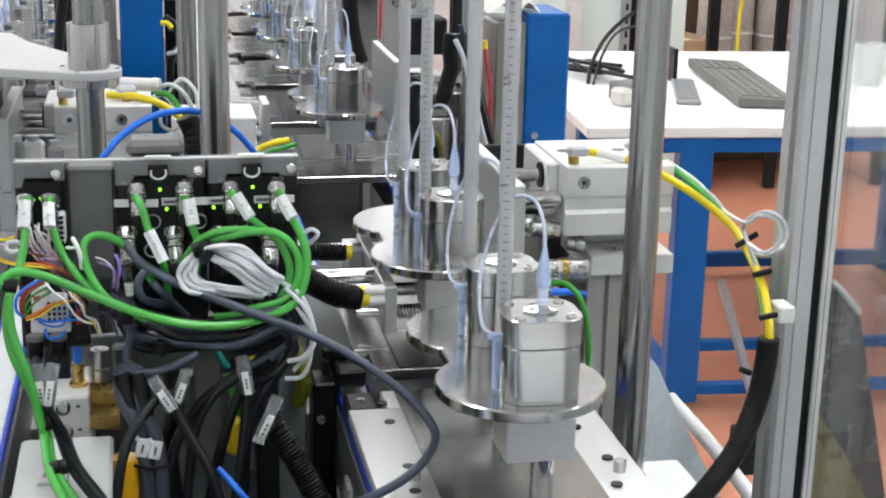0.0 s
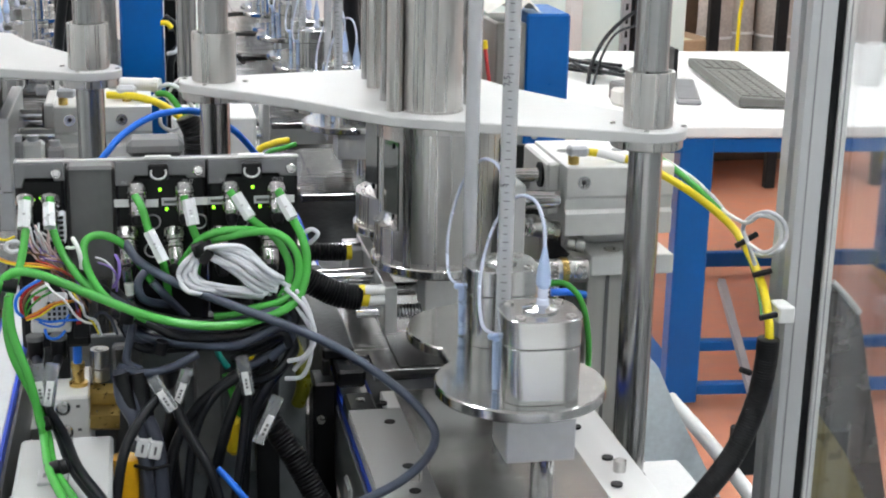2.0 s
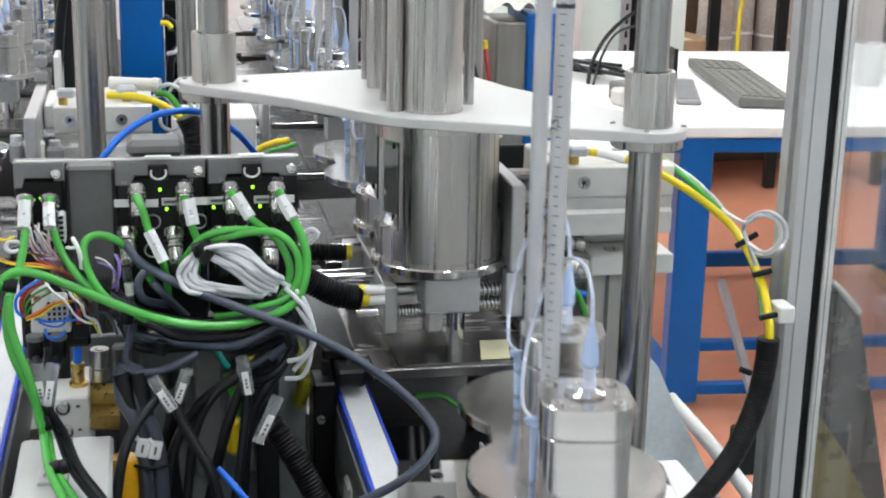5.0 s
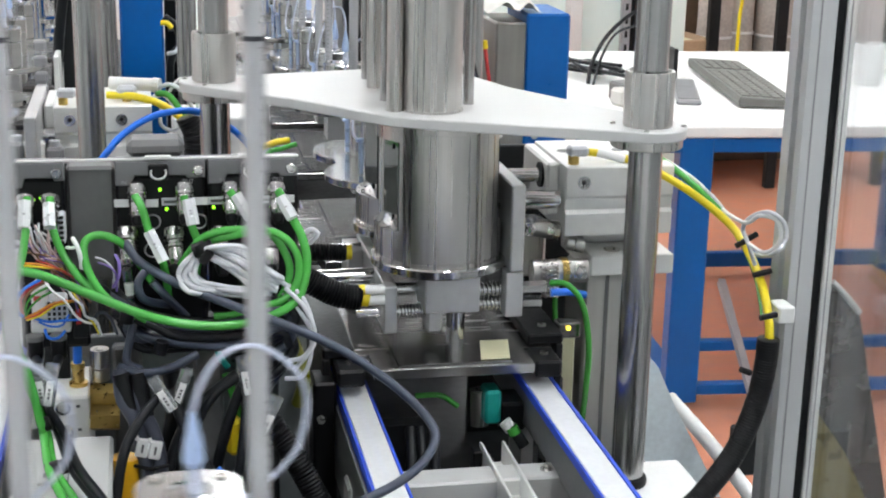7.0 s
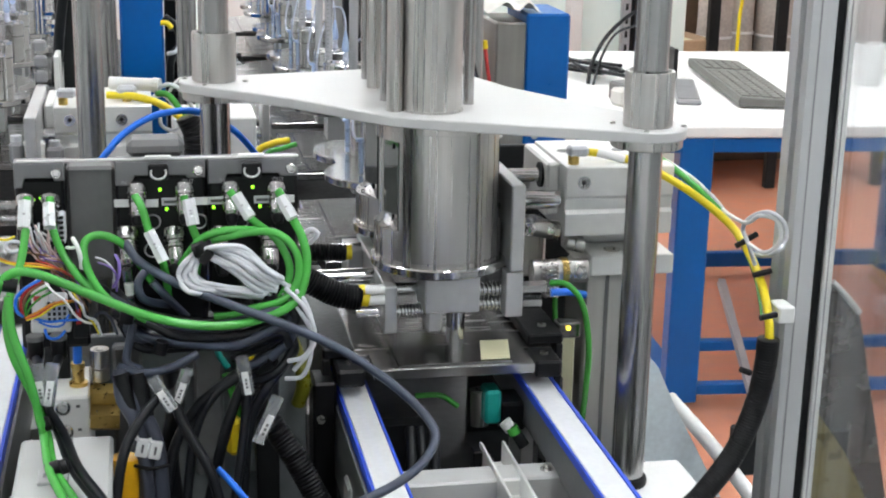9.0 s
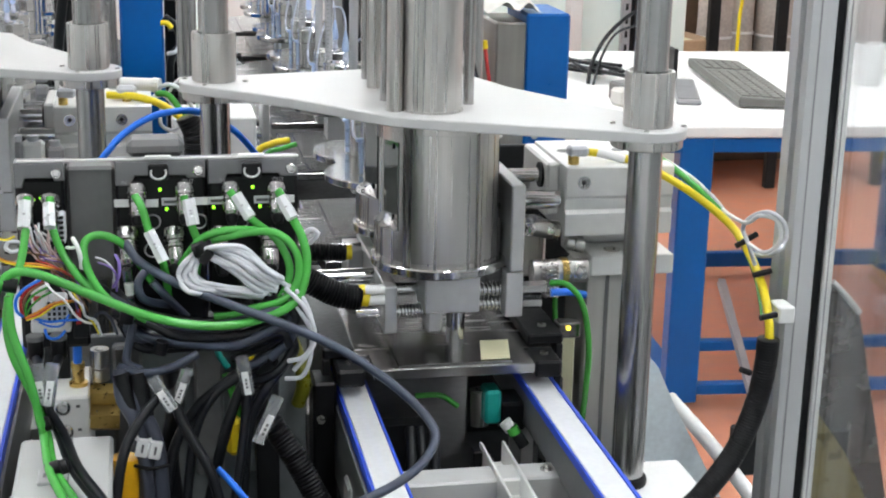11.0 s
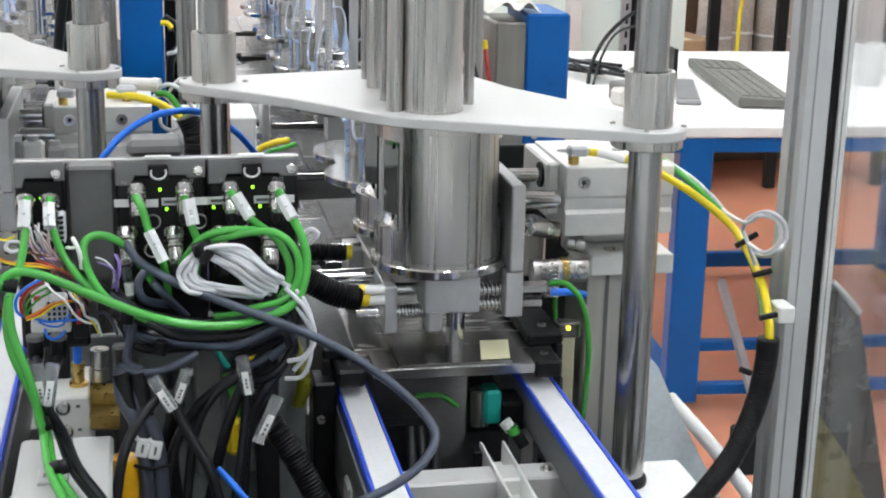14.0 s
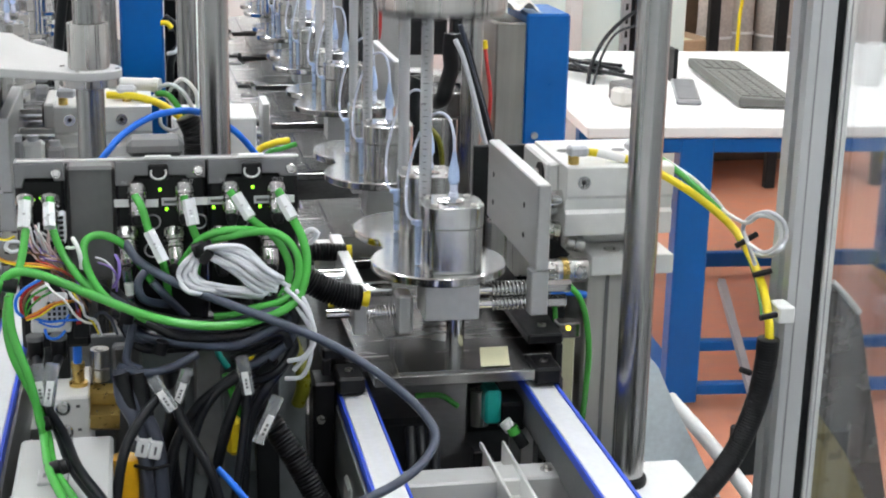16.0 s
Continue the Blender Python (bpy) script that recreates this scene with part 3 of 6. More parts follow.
def slide_unit(ox, oy):
    """Guided cylinder on a post."""
    u = thing("guided_cylinder", ox, oy, 0, "pale anodised guided pneumatic cylinder on a square post", "cylinder", "guided cylinders")
    out = [(0.0, 1.146), (0.0, 1.163), (0.003, 1.166), (0.003, 1.174), (0.0, 1.177), (0.0, 1.199), (0.001, 1.2), (0.1, 1.2), (0.1, 1.146)]
    bm = bmesh.new()
    prism(bm, out, 0, 0.086, 0.0005)
    bmesh.ops.transform(bm, matrix=Matrix(((0, 0, 1, 0.312), (1, 0, 0, 1.066), (0, 1, 0, 0), (0, 0, 0, 1))), verts=bm.verts)
    bmesh.ops.recalc_face_normals(bm, faces=bm.faces[:])
    part("body", bm, ANOD, u)
    part("end_cap", bx((0.307, 1.125, 1.178), (0.010, 0.075, 0.042), 0.002), ANOD, u)
    part("bore_ring", cy((0.300, 1.105, 1.186), (0.303, 1.105, 1.186), 0.010, 24), BLACK, u)
    for x in (0.3255, 0.371):
        port = part("port", lathe(bmesh.new(), (0, 0, 0), [(0.0052, 0), (0.0052, 0.0012), (0.0035, 0.0012), (0.003, 0.0003)], 18), CHROME, u)
        port.matrix_basis = pose(x, 1.0658, 1.188, 90, 0, 0)
        part("port_bore", cy((x, 1.0664, 1.188), (x, 1.0652, 1.188), 0.0020, 6), BLACK, u)
        part("top_recess", lathe(bmesh.new(), (x, 1.125, 1.2), [(0.0055, 0.0002), (0.0055, 0.0005), (0.003, 0.0005)], 18), PLASTIC_G, u)
    part("elbow_fitting", cy((0.320, 1.078, 1.2), (0.320, 1.078, 1.207), 0.0042, 16), BRASS, u)
    part("elbow_head", bx((0.323, 1.078, 1.2105), (0.016, 0.011, 0.008), 0.002), GREYC, u)
    part("rear_fitting", cy((0.376, 1.092, 1.2), (0.376, 1.092, 1.206), 0.0042, 16), BRASS, u)
    part("rear_head", bx((0.376, 1.095, 1.2095), (0.018, 0.013, 0.009), 0.003), GREYC, u)
    part("air_elbow", cy((0.288, 1.085, 1.150), (0.312, 1.082, 1.146), 0.0075, 20), STEEL, u)
    part("air_elbow_head", lathe(bmesh.new(), (0.287, 1.085, 1.1435), [(0.0070, 0), (0.0078, 0.003), (0.0078, 0.011), (0.0060, 0.014)], 20), CHROME, u)
    part("air_screw", cy((0.316, 1.075, 1.1385), (0.330, 1.073, 1.1350), 0.0055, 18), STEEL, u)
    part("bracket", bx((0.370, 1.115, 1.119), (0.068, 0.088, 0.016), 0.001), ANOD, u)
    part("riser", bx((0.37, 1.135, 1.1365), (0.06, 0.05, 0.019), 0.001), ALU, u)
    part("bolt_head", lathe(bmesh.new(), (0.358, 1.088, 1.127), [(0.0065, 0), (0.0065, 0.0014), (0.0035, 0.0014), (0.0035, 0.0004)], 18), STEEL, u)
    part("post", bx((0.353, 1.108, 1.0205), (0.036, 0.056, 0.181), 0.002), POSTM, u)
    part("groove", bx((0.353, 1.0798, 1.0205), (0.003, 0.001, 0.18)), PLASTIC_G, u)
    part("actuator", cy((0.285, 1.06, 1.120), (0.329, 1.06, 1.120), 0.0095, 24), STEEL, u)
    part("actuator_ring", cy((0.308, 1.06, 1.120), (0.313, 1.06, 1.120), 0.0105, 24), BRASS, u)
    return u


for ox, oy, sx, sy in ((0, 0, 0, 0), (-0.377, 0.315, -0.395, 0.284)):
    columns(ox, oy)
    slide_unit(sx, sy)
main_press, left_press = press(0, 0), press(-0.377, 0.315)
jaw_right, jaw_left, jaw_far = clamp(0, 0, 1), clamp(0, 0, -1), clamp(-0.378, 0.284, 1)


# ---- valve and bus terminal with its cables ----
def terminal():
    y = 0.93
    t = thing("bus_terminal", 0, 0, 0, "black fieldbus terminal with silver rims and screwed plugs", "control unit")
    part("carrier", bx((0.005, y + 0.035, 1.205), (0.176, 0.02, 0.062), 0.002), DARK, t)
    part("top_rail", bx((0.006, y - 0.0003, 1.2442), (0.174, 0.0036, 0.0012), 0.0003), WHITEPLATE, t)
    for x0, x1, z0 in ((-0.083, -0.053, 1.16), (-0.022, 0.034, 1.13), (0.0355, 0.0925, 1.14)):
        m = part("module", bx(((x0 + x1) / 2, y + 0.014, (1.233 + z0) / 2), (x1 - x0, 0.03, 1.233 - z0), 0.002), BLACK, t)
        w = x1 - x0
        o = [(x0, 1.2435), (x0, 1.2275), (x0 + 0.15 * w, 1.2275), (x0 + 0.22 * w, 1.2335), (x1 - 0.22 * w, 1.2335), (x1 - 0.2 * w, 1.2315), (x1, 1.2315), (x1, 1.2435)]
        bm = prism(bmesh.new(), o, -0.012, 0.0025, 0.0008)
        bmesh.ops.transform(bm, matrix=pose(0, y, 0, 90, 0, 0), verts=bm.verts)
        part("module_rim", bm, PLASTIC_D, m, "dark grey module rim", False)
        screw = part("rim_screw", lathe(bmesh.new(), (0, 0, 0), [(0.0034, 0), (0.0034, 0.002), (0.0027, 0.0028), (0.0020, 0.0028), (0.0016, 0.0014), (0.0004, 0.0014)], 16), CHROME, m)
        screw.matrix_basis = pose(x1 - 0.0045, y - 0.0026, 1.2368, 90, 0, 0)
    for x in (-0.066, 0.075):
        part("mount_post", bx((x, y + 0.05, 1.07), (0.016, 0.010, 0.28), 0.001), DARK, t)
    part("blank_module", bx((-0.0375, y + 0.02, 1.20), (0.030, 0.02, 0.075), 0.002), PLASTIC_G, t, "grey blank module")
    part("hood", bx((0.0035, y + 0.020, 1.2485), (0.036, 0.026, 0.011), 0.0035), PLASTIC_G, t)
    for x in (0.0048, 0.063):
        part("socket", bx((x, y - 0.0035, 1.2362), (0.0125, 0.004, 0.0105), 0.001), BLACK, t)
        part("socket_ring", sweep(bmesh.new(), [(x + 0.0048 * math.cos(radians(150 + 24 * i)), y - 0.006, 1.2362 + 0.0040 * math.sin(radians(150 + 24 * i))) for i in range(11)], 0.0007, 6, 2), ANOD, t, angle=80)
        part("socket_tag", bx((x, y - 0.0012, 1.2455), (0.016, 0.0052, 0.0014)), WHITEC, t)
    for x, z, bars in ((-0.0179, 1.2162, 0), (-0.0011, 1.2157, 0), (0.0115, 1.2165, 1), (0.0299, 1.2163, 0), (0.0406, 1.2164, 1), (0.0696, 1.2163, 1), (0.085, 1.2163, 0)):
        tag = part("name_tag", bx((x, y - 0.0015, z), (0.0105, 0.0012, 0.0048)), WHITEC if not bars else GREYC, t)
        if bars:
            part("print_bar", bx((x, y - 0.0022, z), (0.0075, 0.0006, 0.0018)), PLASTIC_G, tag)
    for x, z in ((-0.0676, 1.2205), (0.0055, 1.2244), (0.0093, 1.2117), (0.0387, 1.212), (0.0636, 1.2247), (0.0681, 1.2119), (0.0679, 1.1905)):
        part("indicator", cy((x, y - 0.0004, z), (x, y - 0.0024, z), 0.0010, 10), LEDG, t)
    for x, z in ((0.0005, 1.2035), (0.0295, 1.203), (0.056, 1.2025), (-0.0005, 1.185)):
        part("bore_ring", sweep(bmesh.new(), [(x + 0.0046 * math.cos(radians(30 * i)), y - 0.0016, z + 0.0046 * math.sin(radians(30 * i))) for i in range(13)], 0.0006, 6, 2), PLASTIC_RIM, t, angle=80)

    def plug(x, z, k):
        g = part("plug", lathe(bmesh.new(), (0, 0, 0), [(0.0044, 0), (0.0052, 0.001), (0.0052, 0.007), (0.0042, 0.0075), (0.0042, 0.009), (0.0049, 0.0095), (0.0049, 0.0105), (0.0042, 0.011), (0.0049, 0.0118),
                                                       (0.0047, 0.0175), (0.0032, 0.02)], 20), PLUGM, t)
        g.matrix_basis = pose(x, y - 0.002, z, 146, 0, 0) @ Matrix.Scale(k, 4)
        part("knurl", lathe(bmesh.new(), (0, 0, 0.002), [(0.0046, 0), (0.0056, 0.0006), (0.0056, 0.0030), (0.0046, 0.0036)], 12, True), SHAFT, g, "", False)
        part("cable_gland", lathe(bmesh.new(), (0, 0, 0.0195), [(0.0035, 0), (0.0038, 0.001), (0.0030, 0.004), (0.0024, 0.0055)], 16), BLACK, g)
    for x, z in ((-0.0765, 1.224), (-0.062, 1.224), (-0.0088, 1.229), (0.0205, 1.229), (0.0495, 1.2285), (0.0785, 1.228), (-0.0155, 1.1985), (0.0135, 1.1975), (0.043, 1.197),
                 (0.073, 1.195), (0.058, 1.176), (0.073, 1.176)):
        plug(x, z - 0.001 if z > 1.21 else z + 0.002, 1.1 if z > 1.21 else 1.3)
    return t


tm = terminal()
for x, w in ((-0.0185, "IN"), (0.019, "OUT"), (0.0425, "IN"), (0.076, "OUT")):
    lettering(tm, w, pose(x, 0.9272, 1.2285, 90, 0, 0), 0.0036, PLASTIC_RIM)

G = 0.0025


def lay_network_cable(pts, r, m, lab):
    cable("network_cable" if m is GREEN else "sensor_cable", pts, r, m, lab, "cable", "terminal cables", 10, 12)


lay_network_cable(((-0.0101, 0.905, 1.227), (-0.0056, 0.9, 1.219), (-0.0002, 0.895, 1.199), (0.0062, 0.9, 1.183), (0.009, 0.91, 1.154)), G, GREEN, "green network cable from the terminal")
lay_network_cable(((0.0196, 0.905, 1.226), (0.0241, 0.9, 1.208), (0.0279, 0.9, 1.193), (0.0251, 0.905, 1.17)), G, GREEN, "green network cable from the terminal")
lay_network_cable(((0.048, 0.905, 1.228), (0.0586, 0.895, 1.214), (0.0755, 0.89, 1.2), (0.0829, 0.885, 1.181), (0.0743, 0.88, 1.163), (0.0532, 0.88, 1.156), (0.0361, 0.885, 1.153)), G, GREEN, "green network cable in a loop")
lay_network_cable(((0.0778, 0.905, 1.228), (0.0848, 0.895, 1.214), (0.0908, 0.885, 1.202), (0.093, 0.88, 1.186), (0.086, 0.875, 1.165), (0.0629, 0.87, 1.155), (0.0318, 0.865, 1.154), (-0.0017, 0.865, 1.161), (-0.0341, 0.86, 1.177), (-0.0621, 0.855, 1.192), (-0.0774, 0.85, 1.197), (-0.0865, 0.85, 1.191), (-0.0915, 0.85, 1.181)), 0.0028, GREEN, "green network cable in a wide loop")
lay_network_cable(((-0.0605, 0.905, 1.227), (-0.0594, 0.895, 1.212), (-0.0534, 0.89, 1.195), (-0.0413, 0.885, 1.178), (-0.0201, 0.88, 1.163), (-0.0052, 0.878, 1.155)), G, GREEN, "green network cable from the terminal")
lay_network_cable(((-0.0738, 0.905, 1.227), (-0.0747, 0.89, 1.21), (-0.0782, 0.88, 1.192), (-0.0853, 0.86, 1.171), (-0.0832, 0.85, 1.149), (-0.0735, 0.848, 1.124), (-0.0666, 0.845, 1.1061), (-0.0645, 0.842, 1.0966), (-0.0596, 0.812, 1.0896), (-0.0484, 0.785, 1.0831), (-0.0386, 0.76, 1.0790)), G, GREEN, "green network cable hanging down")
lay_network_cable(((-0.0824, 0.842, 1.185), (-0.0808, 0.838, 1.164), (-0.0726, 0.834, 1.137), (-0.0683, 0.836, 1.1110), (-0.0665, 0.836, 1.0988), (-0.0625, 0.806, 1.0925), (-0.0540, 0.78, 1.0859), (-0.0448, 0.755, 1.081)), G, GREEN, "green network cable hanging down")
lay_network_cable(((0.0635, 0.892, 1.206), (0.0444, 0.89, 1.207), (0.0289, 0.892, 1.201), (0.0166, 0.9, 1.183)), G, GREEN, "green network cable in an arc")
lay_network_cable(((0.0255, 0.895, 1.198), (0.0682, 0.885, 1.207), (0.085, 0.88, 1.197), (0.0875, 0.878, 1.179), (0.0774, 0.876, 1.165), (0.0565, 0.876, 1.16)), G, GREEN, "green network cable in a loop")
lay_network_cable(((-0.001, 0.9, 1.172), (-0.0157, 0.9, 1.195), (-0.0304, 0.895, 1.205), (-0.0404, 0.89, 1.202), (-0.0393, 0.885, 1.187), (-0.0298, 0.88, 1.171), (-0.0119, 0.876, 1.157)), G, GREEN, "green network cable in a small loop")
lay_network_cable(((-0.0166, 0.9, 1.198), (-0.0074, 0.89, 1.188), (0.0159, 0.88, 1.176), (0.0459, 0.87, 1.165), (0.0759, 0.86, 1.155), (0.1058, 0.85, 1.143), (0.1322, 0.84, 1.127), (0.1534, 0.83, 1.11), (0.1631, 0.815, 1.097), (0.1543, 0.795, 1.09), (0.1349, 0.77, 1.088), (0.1092, 0.75, 1.086)), 0.0028, GREYBLUE, "slate grey sensor cable hanging across the conveyor")

rng = random.Random(4)
for outer, inner, n in ((((0.0292, 0.886, 1.1972), (0.0393, 0.878, 1.2019), (0.0541, 0.874, 1.1995), (0.068, 0.874, 1.188), (0.079, 0.88, 1.1799)),
                         ((0.03, 0.886, 1.1951), (0.038, 0.88, 1.1898), (0.0483, 0.878, 1.1827), (0.0609, 0.876, 1.1735), (0.0706, 0.88, 1.1669)), 9),
                        (((0.0286, 0.888, 1.1946), (0.0178, 0.882, 1.19), (0.0137, 0.88, 1.1809), (0.0201, 0.876, 1.1739), (0.0397, 0.876, 1.1694), (0.0634, 0.88, 1.1653)),
                         ((0.0291, 0.888, 1.1927), (0.0254, 0.884, 1.1866), (0.0269, 0.882, 1.1798), (0.0366, 0.88, 1.1757), (0.0516, 0.878, 1.1733), (0.0694, 0.88, 1.1707)), 8)):
    for k in range(n):
        f = (k + 0.5) / n
        pts = [Vector(a).lerp(Vector(b), f) + Vector((rng.uniform(-0.0009, 0.0009), rng.uniform(-0.004, 0.004), rng.uniform(-0.0009, 0.0009))) for a, b in zip(outer, inner)]
        cable("signal_cable", pts, 0.00165, GREYC, "light grey signal cable coiled in a bundle", "cable", "grey cable bundle", 8, 8)
bt = thing("cable_tie", 0, 0, 0, "black hook and loop tie round the grey bundle", "cable tie", "cable ties")
part("band", cy((0.0287, 0.886, 1.2), (0.0319, 0.884, 1.1938), 0.0062, 18), RUBBER, bt)
part("band_tail", bx((0.0316, 0.877, 1.194), (0.006, 0.003, 0.010), 0.001, 0, 0, 35), RUBBER, bt)
for pts in (((0.0792, 0.876, 1.173), (0.0907, 0.87, 1.161), (0.0964, 0.868, 1.145), (0.0906, 0.87, 1.13), (0.0805, 0.875, 1.125)), ((0.0778, 0.88, 1.168), (0.0927, 0.872, 1.15), (0.0941, 0.87, 1.13), (0.089, 0.872, 1.116), (0.0787, 0.876, 1.113)),
            ((0.0779, 0.88, 1.175), (0.0878, 0.875, 1.169), (0.0947, 0.874, 1.154), (0.0966, 0.876, 1.135), (0.0845, 0.88, 1.117)), ((0.0915, 0.91, 1.196), (0.0985, 0.908, 1.201), (0.1029, 0.908, 1.198), (0.0987, 0.91, 1.192), (0.0935, 0.912, 1.19))):
    cable("signal_cable", pts, 0.0015, GREYC, "light grey signal cable hanging in a bow", "cable", "grey cable bundle", 8, 8)
for k in range(9):
    j = lambda s: rng.uniform(-s, s)
    base = [(-0.024, 0.9, 1.157), (-0.0088, 0.89, 1.148), (0.0185, 0.885, 1.139), (0.0496, 0.88, 1.143), (0.074, 0.878, 1.152), (0.0846, 0.88, 1.142), (0.0708, 0.885, 1.125), (0.0497, 0.89, 1.113)]
    pts = [(x + j(0.003), y + j(0.006), z + j(0.004) + 0.0025 * (k - 4)) for x, y, z in base]
    cable("sensor_cable", pts[:rng.choice((6, 7, 8))], rng.choice((0.0026, 0.003)), rng.choice((GREYBLUE, GREYBLUE, BLACKC)), "slate sensor cable looped below the terminal", "cable", "slate cable bundle", 8, 10)
for pts, r in ((((-0.0232, 0.88, 1.125), (-0.0097, 0.875, 1.122), (0.0075, 0.875, 1.124), (0.025, 0.88, 1.131)), 0.0028), (((-0.012, 0.89, 1.154), (-0.0158, 0.885, 1.141), (-0.018, 0.88, 1.128), (-0.0097, 0.88, 1.122)), 0.0026),
               (((0.0089, 0.9, 1.157), (-0.0065, 0.885, 1.166), (-0.0095, 0.885, 1.177), (-0.0024, 0.89, 1.186)), 0.0026), (((0.0192, 0.9, 1.149), (0.0056, 0.885, 1.169), (-0.001, 0.885, 1.177)), 0.0026)):
    cable("sensor_cable", pts, r, GREYBLUE, "slate sensor cable looped below the terminal", "cable", "slate cable bundle", 8, 10)


def lay_power_cable(pts, r):
    cable("power_cable", pts, r, BLACKC, "black power cable hanging below the terminal", "cable", "black cables", 8, 10)


lay_power_cable(((0.0036, 0.87, 1.112), (-0.0105, 0.86, 1.098), (-0.0212, 0.85, 1.081), (-0.0272, 0.84, 1.053)), 0.0032)
lay_power_cable(((0.007, 0.87, 1.112), (0.0164, 0.86, 1.089), (0.0292, 0.85, 1.067), (0.0354, 0.845, 1.046)), 0.0034)
lay_power_cable(((0.0569, 0.89, 1.121), (0.0555, 0.885, 1.1), (0.0519, 0.88, 1.071), (0.0453, 0.87, 1.033)), 0.003)
lay_power_cable(((0.0497, 0.89, 1.113), (0.0243, 0.885, 1.094), (0.0095, 0.88, 1.07), (0.0013, 0.87, 1.036)), 0.0034)
lay_power_cable(((0.0604, 0.89, 1.117), (0.035, 0.885, 1.101), (0.0219, 0.88, 1.077), (0.0153, 0.87, 1.035)), 0.003)
lay_power_cable(((-0.0729, 0.892, 1.129), (-0.069, 0.86, 1.131), (-0.0650, 0.848, 1.1133), (-0.0615, 0.85, 1.1038), (-0.0582, 0.846, 1.0950), (-0.0500, 0.815, 1.0876), (-0.0371, 0.787, 1.0814), (-0.0266, 0.76, 1.0790)), 0.0028)
lay_power_cable(((-0.0590, 0.892, 1.129), (-0.0601, 0.86, 1.131), (-0.0630, 0.844, 1.1144), (-0.0601, 0.844, 1.1071), (-0.0547, 0.842, 1.0964), (-0.0460, 0.810, 1.0897), (-0.0330, 0.782, 1.0835), (-0.0224, 0.756, 1.0800)), 0.0028)
lay_power_cable(((0.0711, 0.89, 1.12), (0.078, 0.885, 1.137), (0.085, 0.885, 1.129), (0.067, 0.885, 1.103), (0.0559, 0.885, 1.077), (0.0512, 0.88, 1.028)), 0.0036)
lay_power_cable(((0.068, 0.895, 1.126), (0.0531, 0.89, 1.105), (0.0416, 0.885, 1.077), (0.0297, 0.88, 1.03)), 0.0036)
lay_power_cable(((0.0077, 0.9, 1.116), (0.0104, 0.9, 1.089), (0.006, 0.9, 1.058), (0.0086, 0.9, 1.022)), 0.006)
WIRE = "thin coloured signal wire on the terminal"
PINK = surf("pale_pink_wire", (0.62, 0.46, 0.45), 0.4, 0, 60, 0.08, 0.0)
for k in range(20):
    j = lambda q: rng.uniform(-q, q)
    side = j(0.0075)
    pts = [(-0.0685 + side + j(0.002), 0.906 + j(0.004), 1.2080 + j(0.003)), (-0.0655 + side + j(0.003), 0.899 + j(0.004), 1.1985 + j(0.002)), (-0.0598 + side * 0.7 + j(0.003), 0.897 + j(0.004), 1.1890 + j(0.002)),
           (-0.0540 + side * 0.6 + j(0.002), 0.899 + j(0.003), 1.1800 + j(0.003)), (-0.0515 + side * 0.5, 0.906, 1.1690 + j(0.006))]
    cable("signal_wire", pts, rng.choice((0.0005, 0.0006, 0.0007)), rng.choice((PINK, PINK, WHITEC, GREYC, WHITEC, PINK, CARD)), WIRE, "wire", "signal wires", 6, 6)
for k in range(12):
    j = lambda q: rng.uniform(-q, q)
    pts = [(-0.0720 + j(0.006), 0.900 + j(0.004), 1.1990 + j(0.006)), (-0.0660 + j(0.005), 0.893 + j(0.004), 1.1930 + j(0.004)), (-0.0580 + j(0.005), 0.893 + j(0.004), 1.1870 + j(0.005)),
           (-0.0490 + j(0.005), 0.896 + j(0.004), 1.1760 + j(0.005)), (-0.0440 + j(0.006), 0.904, 1.1600 + j(0.008))]
    cable("signal_wire", pts, rng.choice((0.0004, 0.0005)), rng.choice((PINK, WHITEC, PINK, RED, CARD, VIOLET, BLACKC)), WIRE, "wire", "signal wires", 6, 6)


def lay_wire(m, r, pts):
    cable("signal_wire", pts, r, m, WIRE, "wire", "signal wires", 7, 7)


lay_wire(ORANGE, 0.0007, ((-0.0919, 0.885, 1.1963), (-0.0835, 0.885, 1.1925), (-0.0705, 0.885, 1.1912), (-0.0607, 0.885, 1.1887), (-0.0527, 0.89, 1.1839)))
lay_wire(YELLOW, 0.0007, ((-0.092, 0.886, 1.1945), (-0.0824, 0.884, 1.1916), (-0.0694, 0.884, 1.1896), (-0.0542, 0.889, 1.1861)))
lay_wire(RED, 0.0006, ((-0.0694, 0.887, 1.1925), (-0.0615, 0.885, 1.1905), (-0.054, 0.888, 1.185), (-0.0478, 0.895, 1.178)))
lay_wire(BLUEC, 0.0011, ((-0.0672, 0.887, 1.1806), (-0.0756, 0.884, 1.1768), (-0.0817, 0.883, 1.1705), (-0.0821, 0.884, 1.1628), (-0.0789, 0.887, 1.1575)))
lay_wire(RED, 0.0009, ((-0.0662, 0.889, 1.1792), (-0.0746, 0.886, 1.175), (-0.0791, 0.885, 1.1692), (-0.0795, 0.886, 1.1621), (-0.078, 0.888, 1.1574)))
lay_wire(CARD, 0.0009, ((-0.0655, 0.891, 1.1775), (-0.073, 0.888, 1.1735), (-0.0772, 0.887, 1.168), (-0.0782, 0.888, 1.162), (-0.0775, 0.89, 1.157)))
lay_wire(GREEN, 0.0008, ((-0.0631, 0.889, 1.1751), (-0.0715, 0.887, 1.1713), (-0.0762, 0.886, 1.1655), (-0.0778, 0.888, 1.1574)))
lay_wire(GREEN, 0.0007, ((-0.0600, 0.890, 1.1725), (-0.0690, 0.888, 1.1680), (-0.0745, 0.887, 1.1625), (-0.0772, 0.889, 1.1568)))
